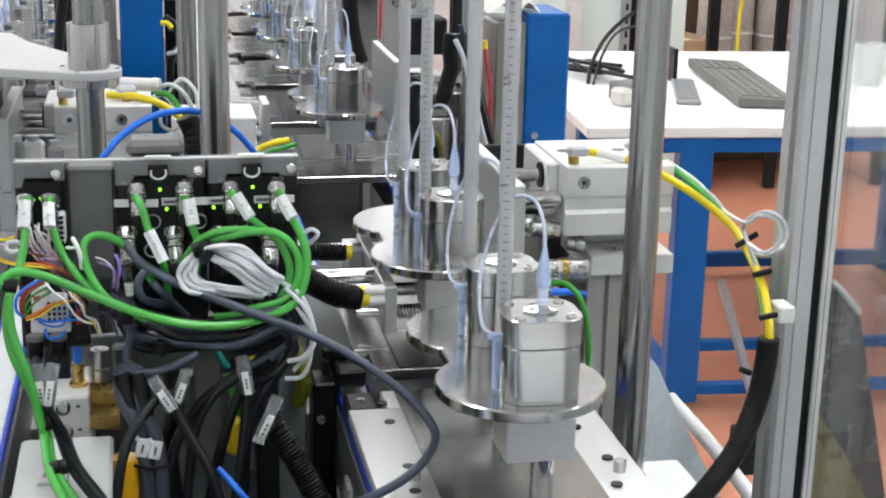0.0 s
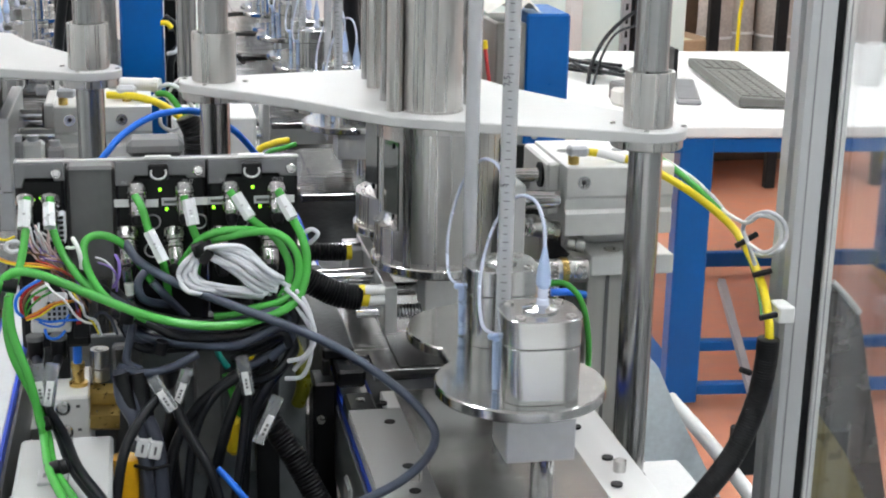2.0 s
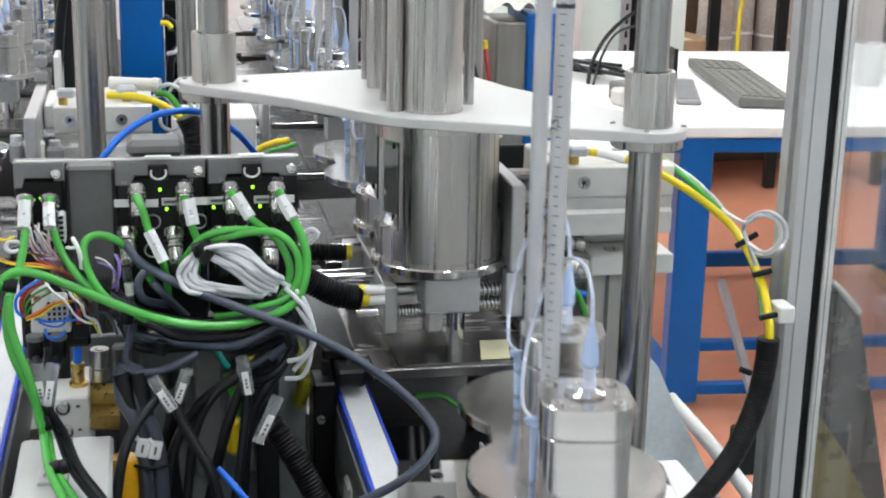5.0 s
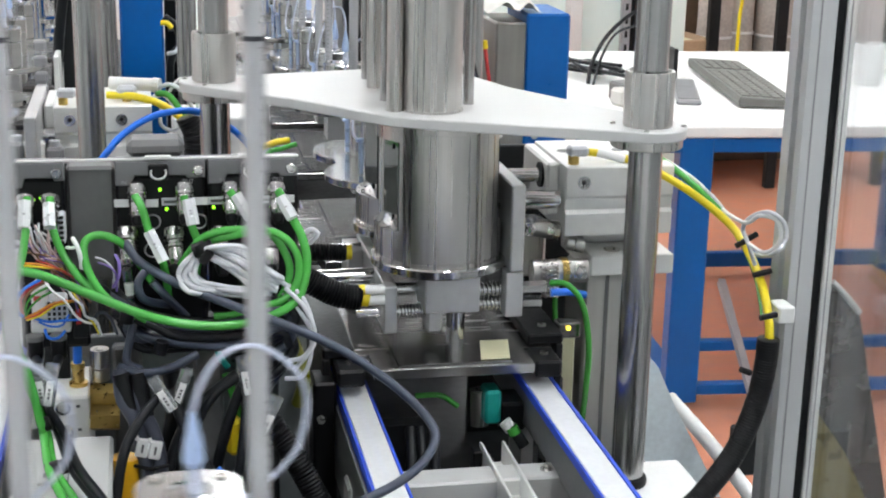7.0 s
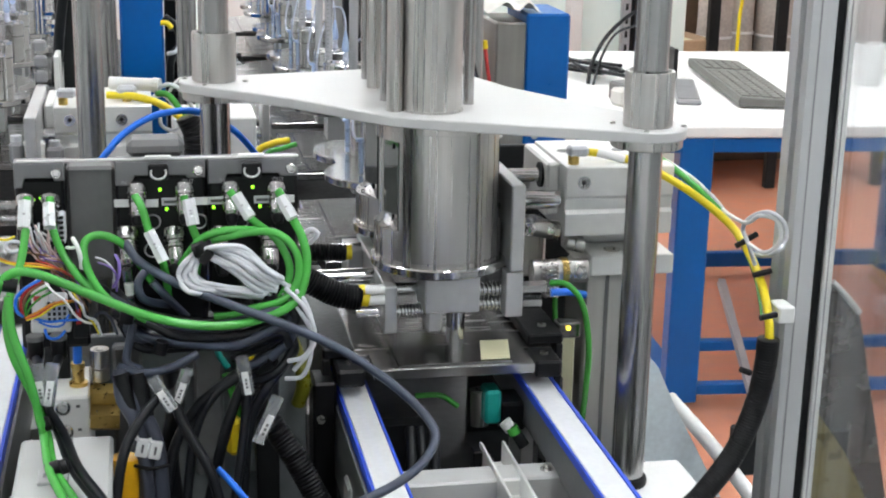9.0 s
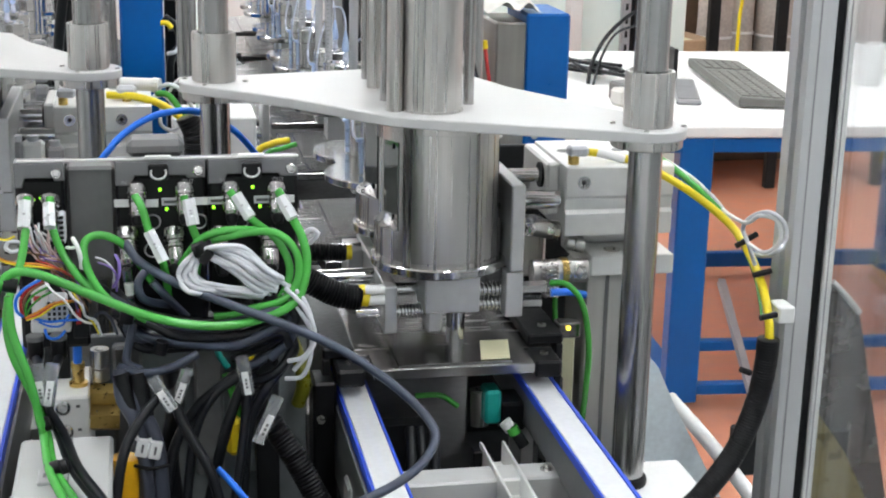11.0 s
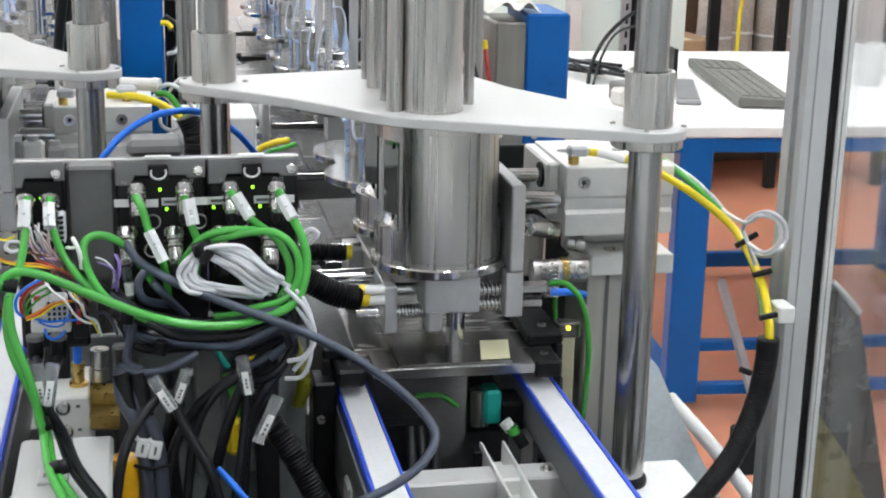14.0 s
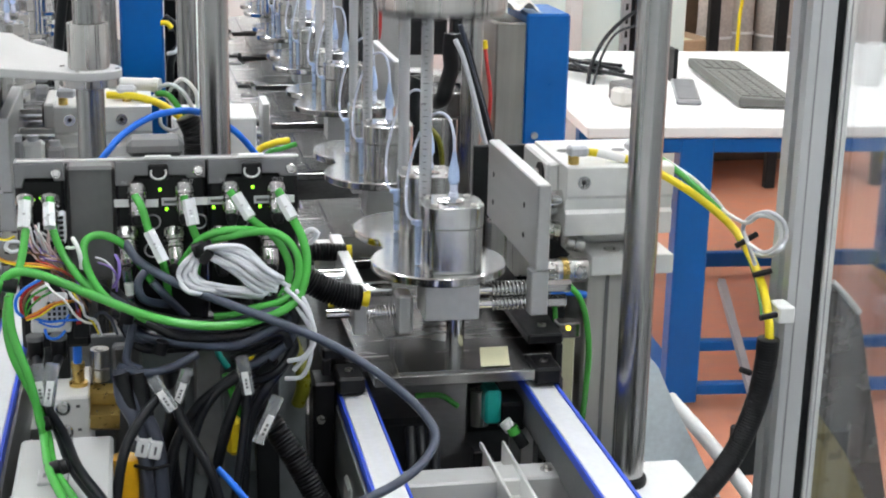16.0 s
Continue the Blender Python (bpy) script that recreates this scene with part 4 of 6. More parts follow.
lay_wire(ORANGE, 0.0008, ((-0.0772, 0.886, 1.1569), (-0.0698, 0.884, 1.161), (-0.0596, 0.884, 1.1662), (-0.0452, 0.888, 1.1663)))
lay_wire(RED, 0.0007, ((-0.0770, 0.885, 1.1560), (-0.0692, 0.884, 1.1596), (-0.059, 0.885, 1.1655), (-0.053, 0.89, 1.1663)))
lay_wire(YELLOW, 0.0007, ((-0.0767, 0.885, 1.1559), (-0.0689, 0.883, 1.1586), (-0.0586, 0.884, 1.1648), (-0.0458, 0.889, 1.1659)))
lay_wire(WHITEC, 0.0008, ((-0.065, 0.889, 1.1811), (-0.0614, 0.884, 1.175), (-0.0534, 0.882, 1.1681), (-0.0478, 0.883, 1.1583), (-0.0419, 0.885, 1.1529), (-0.0356, 0.888, 1.151)))
lay_wire(GREYC, 0.0009, ((-0.052, 0.888, 1.1747), (-0.049, 0.885, 1.1691), (-0.0436, 0.884, 1.1641), (-0.0417, 0.885, 1.1568), (-0.0357, 0.886, 1.1529), (-0.033, 0.888, 1.143)))
lay_wire(YELLOW, 0.0006, ((-0.050, 0.888, 1.1735), (-0.0460, 0.885, 1.1675), (-0.0425, 0.885, 1.1585), (-0.0375, 0.886, 1.152), (-0.0345, 0.888, 1.144)))
lay_wire(BLUEC, 0.0009, ((-0.0723, 0.888, 1.1557), (-0.0641, 0.886, 1.1539), (-0.0547, 0.886, 1.1543), (-0.0447, 0.890, 1.153)))
lay_wire(BLUEC, 0.0010, ((-0.0666, 0.889, 1.1482), (-0.0646, 0.886, 1.1439), (-0.0591, 0.886, 1.143), (-0.0545, 0.890, 1.1462)))
lay_wire(BLUEC, 0.0007, ((-0.0700, 0.889, 1.1530), (-0.0630, 0.887, 1.1505), (-0.0560, 0.887, 1.1510), (-0.0520, 0.892, 1.1560)))
lay_wire(GREYC, 0.0013, ((-0.0787, 0.885, 1.1999), (-0.0831, 0.884, 1.1995), (-0.086, 0.885, 1.2019), (-0.0844, 0.886, 1.2048), (-0.08, 0.886, 1.2049), (-0.0775, 0.888, 1.2028)))
lay_wire(YELLOW, 0.0008, ((-0.0912, 0.885, 1.2076), (-0.0859, 0.885, 1.2066), (-0.081, 0.888, 1.2076)))
lay_wire(WHITEC, 0.0015, ((-0.0475, 0.893, 1.2040), (-0.0452, 0.886, 1.2017), (-0.0433, 0.885, 1.1957), (-0.0427, 0.887, 1.1868)))
lay_wire(WHITEC, 0.0010, ((-0.0514, 0.889, 1.1996), (-0.0475, 0.887, 1.1997), (-0.0447, 0.890, 1.2005)))
lay_wire(VIOLET, 0.0010, ((-0.0229, 0.89, 1.1938), (-0.0206, 0.886, 1.1896), (-0.0211, 0.886, 1.1812), (-0.0248, 0.89, 1.173)))
lay_wire(VIOLET, 0.0007, ((-0.0331, 0.889, 1.1894), (-0.0265, 0.886, 1.1874), (-0.0225, 0.887, 1.1813), (-0.0227, 0.89, 1.1705)))
lay_wire(GREYC, 0.0006, ((-0.0345, 0.89, 1.1925), (-0.0290, 0.887, 1.1910), (-0.0245, 0.888, 1.1850), (-0.0240, 0.892, 1.1760)))
lay_wire(BLACKC, 0.0009, ((-0.0420, 0.89, 1.1700), (-0.0350, 0.886, 1.1760), (-0.0280, 0.887, 1.1730), (-0.0260, 0.892, 1.1600)))
lay_wire(GREYBLUE, 0.0010, ((-0.0400, 0.89, 1.1500), (-0.0330, 0.886, 1.1585), (-0.0270, 0.887, 1.1540), (-0.0235, 0.892, 1.1420)))
for k in range(3):
    c = Vector((-0.0165 + 0.001 * k, 0.893, 1.1835 - 0.009 * k))
    tagged(part("wire_plug", cy(c, c + Vector((0.0008, 0.001, -0.0075)), 0.0032 - 0.0003 * k, 14), (PLUGM, WHITEC, PLUGM)[k]), "small nickel and white wire plug", "plug", "wire plugs")


def clamp_block(x0, x1, z0, z1, y, cols, rows, label):
    """Terminal block with a grid of wire holes."""
    b = thing("wire_clamp_block", 0, 0, 0, label, "terminal block")
    part("block_body", bx(((x0 + x1) / 2, y + 0.009, (z0 + z1) / 2), (x1 - x0, 0.018, z1 - z0), 0.0015), GREYC, b)
    for i in range(cols):
        for k in range(rows):
            part("clamp_slot", bx((x0 + (x1 - x0) * (i + 0.5) / cols, y - 0.0004, z0 + (z1 - z0) * (k + 0.5) / rows), ((x1 - x0) * 0.55 / cols, 0.0012, (z1 - z0) * 0.55 / rows)), BLACK, b)
    return b


clamp_block(-0.0577, -0.0530, 1.1930, 1.2125, 0.918, 1, 6, "pale grey wire clamp block with square holes")
tb = clamp_block(-0.0660, -0.0535, 1.1480, 1.1620, 0.903, 4, 4, "pale grey wire clamp block with square holes")
part("block_head", bx((-0.0700, 0.913, 1.160), (0.010, 0.016, 0.022), 0.002), WHITEC, tb)
part("block_mark", bx((-0.0715, 0.9045, 1.163), (0.004, 0.001, 0.003)), RED, tb)
part("block_foot", bx((-0.0640, 0.914, 1.1440), (0.024, 0.018, 0.008), 0.001), WHITEC, tb)
part("block_base", bx((-0.0620, 0.926, 1.150), (0.042, 0.010, 0.052), 0.002), BLACK, tb)
part("relay", bx((-0.0460, 0.914, 1.148), (0.010, 0.016, 0.026), 0.001), DARK, tb)
part("relay_mark", bx((-0.0470, 0.9055, 1.150), (0.003, 0.001, 0.010)), RED, tb)
for x in (-0.0729, -0.0590):
    g = thing("round_connector", 0, 0, 0, "black round cable connector below the clamp block", "connector", "round connectors")
    part("shell", lathe(bmesh.new(), (x, 0.892, 1.127), [(0.0032, 0), (0.0048, 0.004), (0.0050, 0.014), (0.0044, 0.016)], 18), BLACK, g)
    part("collar", lathe(bmesh.new(), (x, 0.892, 1.1405), [(0.0053, 0), (0.0053, 0.003), (0.004, 0.003)], 18), PLASTIC_G, g)


for a in (((-0.0225, 0.878, 1.124), (-0.0214, 0.872, 1.1072), (-0.014, 0.868, 1.0924), (-0.0095, 0.868, 1.0687), (-0.0078, 0.868, 1.0380)), ((-0.0125, 0.878, 1.124), (-0.011, 0.872, 1.1037), (-0.0037, 0.868, 1.0859), (-0.0002, 0.868, 1.0681), (0.0009, 0.868, 1.0380))):
    cable("valve_cable", a, 0.0046, SLATE, "thick slate grey valve cable with a white clip", "cable", "valve cables", 8, 14)
for a, b in (((-0.0222, 0.876, 1.122), (-0.0170, 0.870, 1.0985)), ((-0.0122, 0.876, 1.122), (-0.0075, 0.870, 1.0955))):
    tagged(part("valve_plug", cy(a, b, 0.0056, 18, 0.0050), BLACK), "black plug at the head of a valve cable", "plug", "valve plugs")
for x, z in ((-0.0105, 1.0775), (-0.0028, 1.0755)):
    g = thing("cable_clip", 0, 0, 0, "white plastic clip marker on a grey cable", "marker", "cable clips")
    part("clip_body", bx((x, 0.8628, z), (0.0078, 0.0024, 0.0125), 0.001, 0, 0, 12), WHITEC, g)
    part("clip_ear", bx((x - 0.0030, 0.8620, z + 0.007), (0.0026, 0.0024, 0.0030), 0.0006), WHITEC, g)
    part("print_bar", bx((x, 0.8614, z), (0.0014, 0.0006, 0.0055), 0, 0, 0, 12), PLASTIC_G, g)
tagged(part("cable_tie", sweep(bmesh.new(), ((-0.0160, 0.8640, 1.0655), (-0.0060, 0.8610, 1.0640), (0.0050, 0.8640, 1.0645)), 0.0012, 6), RUBBER, None, "", True, 80), "black plastic cable tie round the cables", "cable tie", "cable ties")


def rear_clutter():
    for pts, r, m, lab in (
        (((0, 1.42, 1.192), (0.0123, 1.42, 1.198), (0.0201, 1.42, 1.193), (0.0289, 1.41, 1.179)), 0.0026, WHITEC, "white cable at the guided cylinder"),
        (((0.0189, 1.4, 1.165), (0.0289, 1.4, 1.15), (0.0338, 1.4, 1.135)), 0.0018, GREYC, "light grey cable behind the terminal"),
        (((0.080, 1.3, 0.931), (0.080, 1.3, 1.06), (0.086, 1.3, 1.13), (0.101, 1.3, 1.163), (0.1161, 1.3, 1.169), (0.1288, 1.3, 1.173)), 0.0022, GREEN, "green cable beside the conveyor"),
        (((0.0278, 2.3, 1.16), (0.0459, 2.3, 1.145), (0.0502, 2.3, 1.117), (0.0359, 2.3, 1.091), (0.034, 2.3, 1.0), (0.034, 2.3, 0.928)), 0.006, BLACKC, "black cable on the blue column"),
        (((0.0223, 2.28, 1.154), (0.0322, 2.28, 1.153), (0.0387, 2.28, 1.146)), 0.004, YELLOW, "yellow cable end on the blue column"),
        (((0.0301, 2.28, 1.107), (0.0428, 2.28, 1.11), (0.0501, 2.295, 1.118)), 0.003, GREYC, "grey cable loop on the blue column"),
        (((-0.0877, 1.7, 1.261), (-0.094, 1.7, 1.218), (-0.0998, 1.7, 1.161)), 0.006, BLACKC, "black cable hanging behind the second press"),
    ):
        cable("hanging_cable", pts, r, m, lab, "cable", "rear cables")
    b = thing("valve_terminal", 0, 0, 0, "dark valve terminal with pale plugs", "valve terminal")
    part("terminal_body", bx((-0.0851, 1.75, 1.191), (0.03, 0.03, 0.14), 0.003), DARK, b)
    for v in (40, 70, 100, 125):
        part("valve_plug", bx((-0.118, 1.733, 1.2 - (v - 40) * 0.0006), (0.014, 0.012, 0.012), 0.002), PLASTIC_RIM, b)
    part("terminal_foot", bx((-0.12, 1.75, 1.02), (0.025, 0.025, 0.18), 0.002), DARK, b)
    g = thing("rear_guard", 0, 0, 0, "pale machine guard strip along the return conveyor", "guard")
    part("strip", bx((-0.096, 1.95, 1.14), (0.006, 0.6, 0.12), 0.001), ANOD, g)
    part("white_cover", bx((0.096, 2.50, 1.0660), (0.050, 1.70, 0.004), 0.001), PANEL, g, "white cover sheet beside the track")
    part("steel_cover", bx((0.130, 2.55, 1.0706), (0.034, 1.90, 0.004), 0.0008), GROUND, g, "ground steel cover strip")
    part("cover_wall", bx((0.096, 2.50, 0.997), (0.040, 1.60, 0.132)), DARK, g)
    part("strip_foot", bx((-0.096, 1.95, 1.005), (0.02, 0.5, 0.15), 0.001), DARK, g)


rear_clutter()
wp = thing("cable_plug", 0, 0, 0, "white round cable plug on the guided cylinder", "plug")
part("plug_body", cy((-0.0340, 1.395, 1.2135), (0.0050, 1.385, 1.2130), 0.0062, 18), WHITEC, wp)
part("plug_nut", cy((0.0050, 1.385, 1.2130), (0.0110, 1.383, 1.2125), 0.0072, 12), ANOD, wp)
for x, y, z, sx, sz in ((-0.1150, 1.33, 1.1640, 0.012, 0.020), (-0.1010, 1.335, 1.1600, 0.020, 0.026), (-0.0830, 1.34, 1.1570, 0.016, 0.020)):
    v = thing("valve_fitting", 0, 0, 0, "pale grey push-in fitting below the guide rods", "fitting", "valve fittings")
    part("fitting_body", bx((x, y, z), (sx, 0.016, sz), 0.003), PLASTIC_RIM if sx < 0.018 else ANOD, v)
    part("fitting_ring", cy((x, y, z + sz / 2), (x, y, z + sz / 2 + 0.005), 0.005, 14), GREYC, v)
    part("fitting_stem", cy((x, y, 0.93), (x, y, z - sz / 2), 0.004, 10), SHAFT, v)


def sleeves():
    """Marker sleeves: those on the green cables white, those lower down clear with a white slip inside."""
    for a, b, clear in (((-0.0748, 0.9, 1.226), (-0.0756, 0.89, 1.212), 0), ((-0.0611, 0.9, 1.224), (-0.0605, 0.89, 1.212), 0), ((-0.0023, 0.89, 1.208), (0.0062, 0.885, 1.19), 0), ((0.0221, 0.895, 1.226), (0.0246, 0.89, 1.211), 0),
                        ((0.0512, 0.895, 1.228), (0.0592, 0.888, 1.215), 0), ((0.0786, 0.895, 1.226), (0.0852, 0.888, 1.214), 0), ((0.0725, 0.86, 1.108), (0.0594, 0.855, 1.080), 1), ((0.0515, 0.87, 1.131), (0.0550, 0.87, 1.107), 1),
                        ((0.0185, 0.87, 1.125), (0.0105, 0.868, 1.104), 1), ((-0.0594, 0.841, 1.1430), (-0.0636, 0.837, 1.1190), 1), ((-0.0687, 0.843, 1.1420), (-0.0662, 0.839, 1.1190), 1), ((-0.0030, 0.86, 1.124), (0.0085, 0.857, 1.104), 1)):
        s = thing("cable_marker", 0, 0, 0, "clear cable marker sleeve with a white slip" if clear else "white cable marker sleeve on a cable", "marker", "cable markers")
        A, B = Vector(a), Vector(b)
        part("sleeve", cyl(bmesh.new(), A, B, 0.0041 if clear else 0.0040, 8 if clear else 6), CLEAR if clear else SLEEVE, s)
        lean = math.degrees(math.atan2(B.x - A.x, A.z - B.z))
        L = (A - B).length
        m = A.lerp(B, 0.66) if clear else (A + B) / 2
        front = m.y - 0.0040
        if clear:
            part("slip", bx((m.x, front, m.z), (0.0042, 0.0008, L * 0.62), 0, 0, 0, -lean), WHITEC, s)
        for k in range(3):
            q = m + (A - B) * (0.16 * (k - 1) * (0.62 if clear else 0.8))
            part("print_bar", bx((q.x, front - 0.0007 if clear else front + 0.0004, q.z), (0.0015, 0.0006, L * 0.06), 0, 0, 0, -lean), PLASTIC_G if clear else PLASTIC_RIM, s)


sleeves()
for q, ax in (((0.0275, 0.885, 1.197), (1, 0, 0.4)), ((-0.0660, 0.840, 1.1060), (1, 0, 0.3)), ((-0.0600, 0.808, 1.0915), (1, 0, 0.3)), ((-0.0560, 0.814, 1.0895), (1, 0, 0.3)), ((-0.0168, 0.872, 1.16), (0.2, 0, 1)), ((-0.0816, 0.85, 1.189), (1, 0, -0.2)), ((0.0027, 0.875, 1.138), (0.3, 0, 1))):
    c = Vector(q)
    d = Vector(ax).normalized()
    tagged(part("cable_tie", cy(c - d * 0.004, c + d * 0.004, 0.0044, 16), RUBBER), "black plastic cable tie round the cables", "cable tie", "cable ties")


# ---- below and beside the terminal ----
def lower_left():
    v = thing("valve_block", 0, 0, 0, "aluminium valve block with brass fittings", "valve block")
    part("body", bx((-0.0570, 0.982, 1.0563), (0.0255, 0.084, 0.0535), 0.0015), ANOD, v)
    part("stand", bx((-0.052, 0.98, 0.980), (0.03, 0.05, 0.10), 0.002), DARK, v)
    for x, z in ((-0.0617, 1.0760), (-0.0605, 1.0590)):
        bm = lathe(bmesh.new(), (0, 0, 0), [(0.0050, 0), (0.0050, 0.0016), (0.0040, 0.0020), (0.0034, 0.0008), (0.0020, 0.0008), (0.0020, 0.0018), (0.0005, 0.0018)], 18)
        bmesh.ops.transform(bm, matrix=pose(x, 0.9400, z, 90, 0, 0), verts=bm.verts)
        part("port_plug", bm, CHROME, v)
    for x, z in ((-0.0520, 1.0765), (-0.0515, 1.0600)):
        part("print_bar", bx((x, 0.9396, z), (0.0026, 0.0006, 0.0018)), PLASTIC_G, v)
    for a, b, r in (((-0.0445, 0.955, 1.078), (-0.0275, 0.955, 1.077), 0.0085), ((-0.0445, 0.945, 1.066), (-0.0255, 0.945, 1.065), 0.009)):
        part("brass_fitting", cy(a, b, r, 6), BRASS, v)
    part("steel_nipple", lathe(bmesh.new(), (-0.0375, 0.965, 1.085), [(0.0060, 0), (0.0060, 0.008), (0.0052, 0.009), (0.0062, 0.010), (0.0062, 0.022)], 20), STEEL, v)
    part("silencer", cy((-0.0455, 0.945, 1.069), (-0.0390, 0.942, 1.0685), 0.0042, 12), STEEL, v)
    part("push_fitting", lathe(bmesh.new(), (-0.0520, 0.962, 1.083), [(0.0062, 0), (0.0062, 0.0025), (0.0040, 0.003), (0.0040, 0.012), (0.0046, 0.0125), (0.0046, 0.016)], 16), BRASS, v)
    part("hose_end", cy((-0.0520, 0.962, 1.099), (-0.0516, 0.962, 1.112), 0.003, 12), BLUEC, v)
    w = thing("junction_box", 0, 0, 0, "white plastic junction box with a seam", "junction box")
    part("box_body", bx((-0.0565, 0.838, 1.0490), (0.0560, 0.104, 0.054), 0.002), BOXGREY, w)
    part("lid_seam", bx((-0.0535, 0.838, 1.0490), (0.0008, 0.1044, 0.0544)), PLASTIC_G, w)
    part("box_stand", bx((-0.0565, 0.838, 0.976), (0.04, 0.04, 0.092), 0.002), DARK, w)
    part("label_plate", bx((-0.0668, 0.8290, 1.0770), (0.0085, 0.0200, 0.0022), 0.0008), BOXGREY, w)
    part("label_mark", bx((-0.0668, 0.8290, 1.0784), (0.0018, 0.0050, 0.0006)), PLASTIC_G, w)
    k = thing("lifting_cap", 0, 0, 0, "orange-yellow plastic cap on a round fitting", "cap")
    part("cap_body", cy((-0.0211, 0.87, 1.069), (-0.0224, 0.87, 1.034), 0.0085, 24), AMBER, k)
    g = thing("yellow_connector", 0, 0, 0, "yellow plug connector between the black cables", "connector")
    part("plug_body", bx((0.0487, 0.92, 1.058), (0.010, 0.012, 0.026), 0.003), YELLOW, g)
    part("plug_neck", bx((0.0595, 0.93, 1.112), (0.007, 0.008, 0.022), 0.002), YELLOW, g)
    for k2, (a, b, r) in enumerate((((0.0697, 0.9, 1.075), (0.1022, 0.88, 1.02), 0.0085),)):
        h = part("corrugated_hose", sweep(bmesh.new(), ((0.0585, 0.92, 1.09), (0.0723, 0.91, 1.069), (0.0878, 0.9, 1.046), (0.1052, 0.89, 1.013)), 0.0085, 14, 8, 0.0013, 0.0025), RUBBER, angle=80)
        tagged(h, "black corrugated cable hose hanging below the terminal", "hose", "corrugated hoses")
    h = part("corrugated_hose", sweep(bmesh.new(), ((0.0965, 1, 1.146), (0.1124, 1, 1.135), (0.1285, 1, 1.127), (0.1439, 1, 1.124)), 0.0098, 14, 8, 0.0013, 0.0025), RUBBER, angle=80)
    tagged(h, "black corrugated cable hose at the clamp jaw", "hose", "corrugated hoses")
    h = part("corrugated_hose", sweep(bmesh.new(), ((0.1062, 1.1, 1.129), (0.1237, 1.1, 1.13), (0.1465, 1.1, 1.129)), 0.0075, 14, 8, 0.0013, 0.0025), RUBBER, angle=80)
    tagged(h, "black corrugated cable hose at the clamp jaw", "hose", "corrugated hoses")
    for q, a in (((0.1447, 1, 1.124), (0.1496, 1, 1.123)), ((0.1465, 1.1, 1.129), (0.151, 1.1, 1.129))):
        part("hose_ferrule", cy(q, a, 0.0058, 16), YELLOW, h)
    p = thing("back_panel", 0, 0, 0, "dark painted machine panel behind the cables", "panel")
    part("sheet", bx((0.02, 1.0, 1.02), (0.17, 0.006, 0.17), 0.001), BACKSHEET, p)
    for x, z, sx, sz in ((0.035, 1.06, 0.02, 0.12), (0.07, 1.05, 0.03, 0.1), (-0.02, 1.05, 0.02, 0.1)):
        part("stiffener", bx((x, 0.992, z), (sx, 0.012, sz), 0.002), PLASTIC_G if sx < 0.025 else BACKSHEET, p)
    q = thing("rail_bracket", 0, 0, 0, "black steel bracket holding the conveyor rail", "bracket")
    part("upright", bx((0.1155, 0.990, 1.0), (0.0168, 0.03, 0.14), 0.002), BLACK, q)
    bolt = part("bolt", lathe(bmesh.new(), (0, 0, 0), [(0.0030, 0), (0.0030, 0.0022), (0.0024, 0.0028), (0.0004, 0.0028)], 14), STEEL, q)
    bolt.matrix_basis = pose(0.1125, 0.975, 1.0430, 90, 0, 0)
    cable("air_hose", ((0.0930, 0.985, 1.100), (0.0990, 0.975, 1.0830), (0.1000, 0.975, 1.0680), (0.0970, 0.980, 1.0540)), 0.0052, OLIVE, "thick yellow-green hose behind the cables", "hose", "yellow hoses")
    cable("earth_cable", ((0.0440, 0.93, 1.098), (0.0490, 0.928, 1.083), (0.0520, 0.928, 1.068), (0.0500, 0.93, 1.050)), 0.0028, GREEN, "green-yellow earth wire between the cables", "cable", "green wires")
    cable("earth_cable", ((0.0360, 0.92, 1.126), (0.0400, 0.915, 1.116), (0.0450, 0.915, 1.108)), 0.0022, TEAL, "teal wire below the terminal", "cable", "green wires")
    part("arm", bx((0.1185, 1.095, 1.0555), (0.006, 0.21, 0.053), 0.001), BLACK, q)
    part("lip", bx((0.1270, 1.095, 1.0860), (0.023, 0.21, 0.008), 0.0015), BLACK, q)
    q = thing("rail_bracket", 0, 0, 0, "black steel bracket holding the conveyor rail", "bracket")
    part("arm", bx((0.2925, 1.10, 1.0555), (0.006, 0.2, 0.053), 0.001), BLACK, q)
    part("lip", bx((0.2820, 1.10, 1.0860), (0.027, 0.2, 0.008), 0.0015), BLACK, q)
    screws(q, [(0.284, 1.02, 1.090), (0.284, 1.12, 1.090)], 0.0035)
    part("upright", bx((0.2965, 1.03, 0.99), (0.010, 0.03, 0.12), 0.002), BLACK, q)
    cable("air_hose", ((0.0347, 0.86, 1.062), (0.043, 0.855, 1.054), (0.0529, 0.85, 1.042)), 0.0022, BLUEC, "blue pneumatic hose between black cables", "hose", "blue hoses")
    cable("air_hose", ((-0.0375, 1.15, 1.195), (-0.0211, 1.16, 1.212), (0.0009, 1.17, 1.224), (0.023, 1.18, 1.227), (0.0423, 1.19, 1.223), (0.0683, 1.2, 1.206), (0.087, 1.21, 1.183)), 0.0027, BLUEC, "blue pneumatic hose in a bow behind the terminal", "hose", "blue hoses", 10, 12)
    cable("earth_cable", ((-0.0364, 1.38, 1.205), (-0.011, 1.37, 1.205), (0.014, 1.36, 1.198), (0.0311, 1.35, 1.185), (0.0382, 1.35, 1.167)), 0.0034, YELLOW, "yellow cable over the guided cylinder", "cable", "yellow cables", 10, 12)
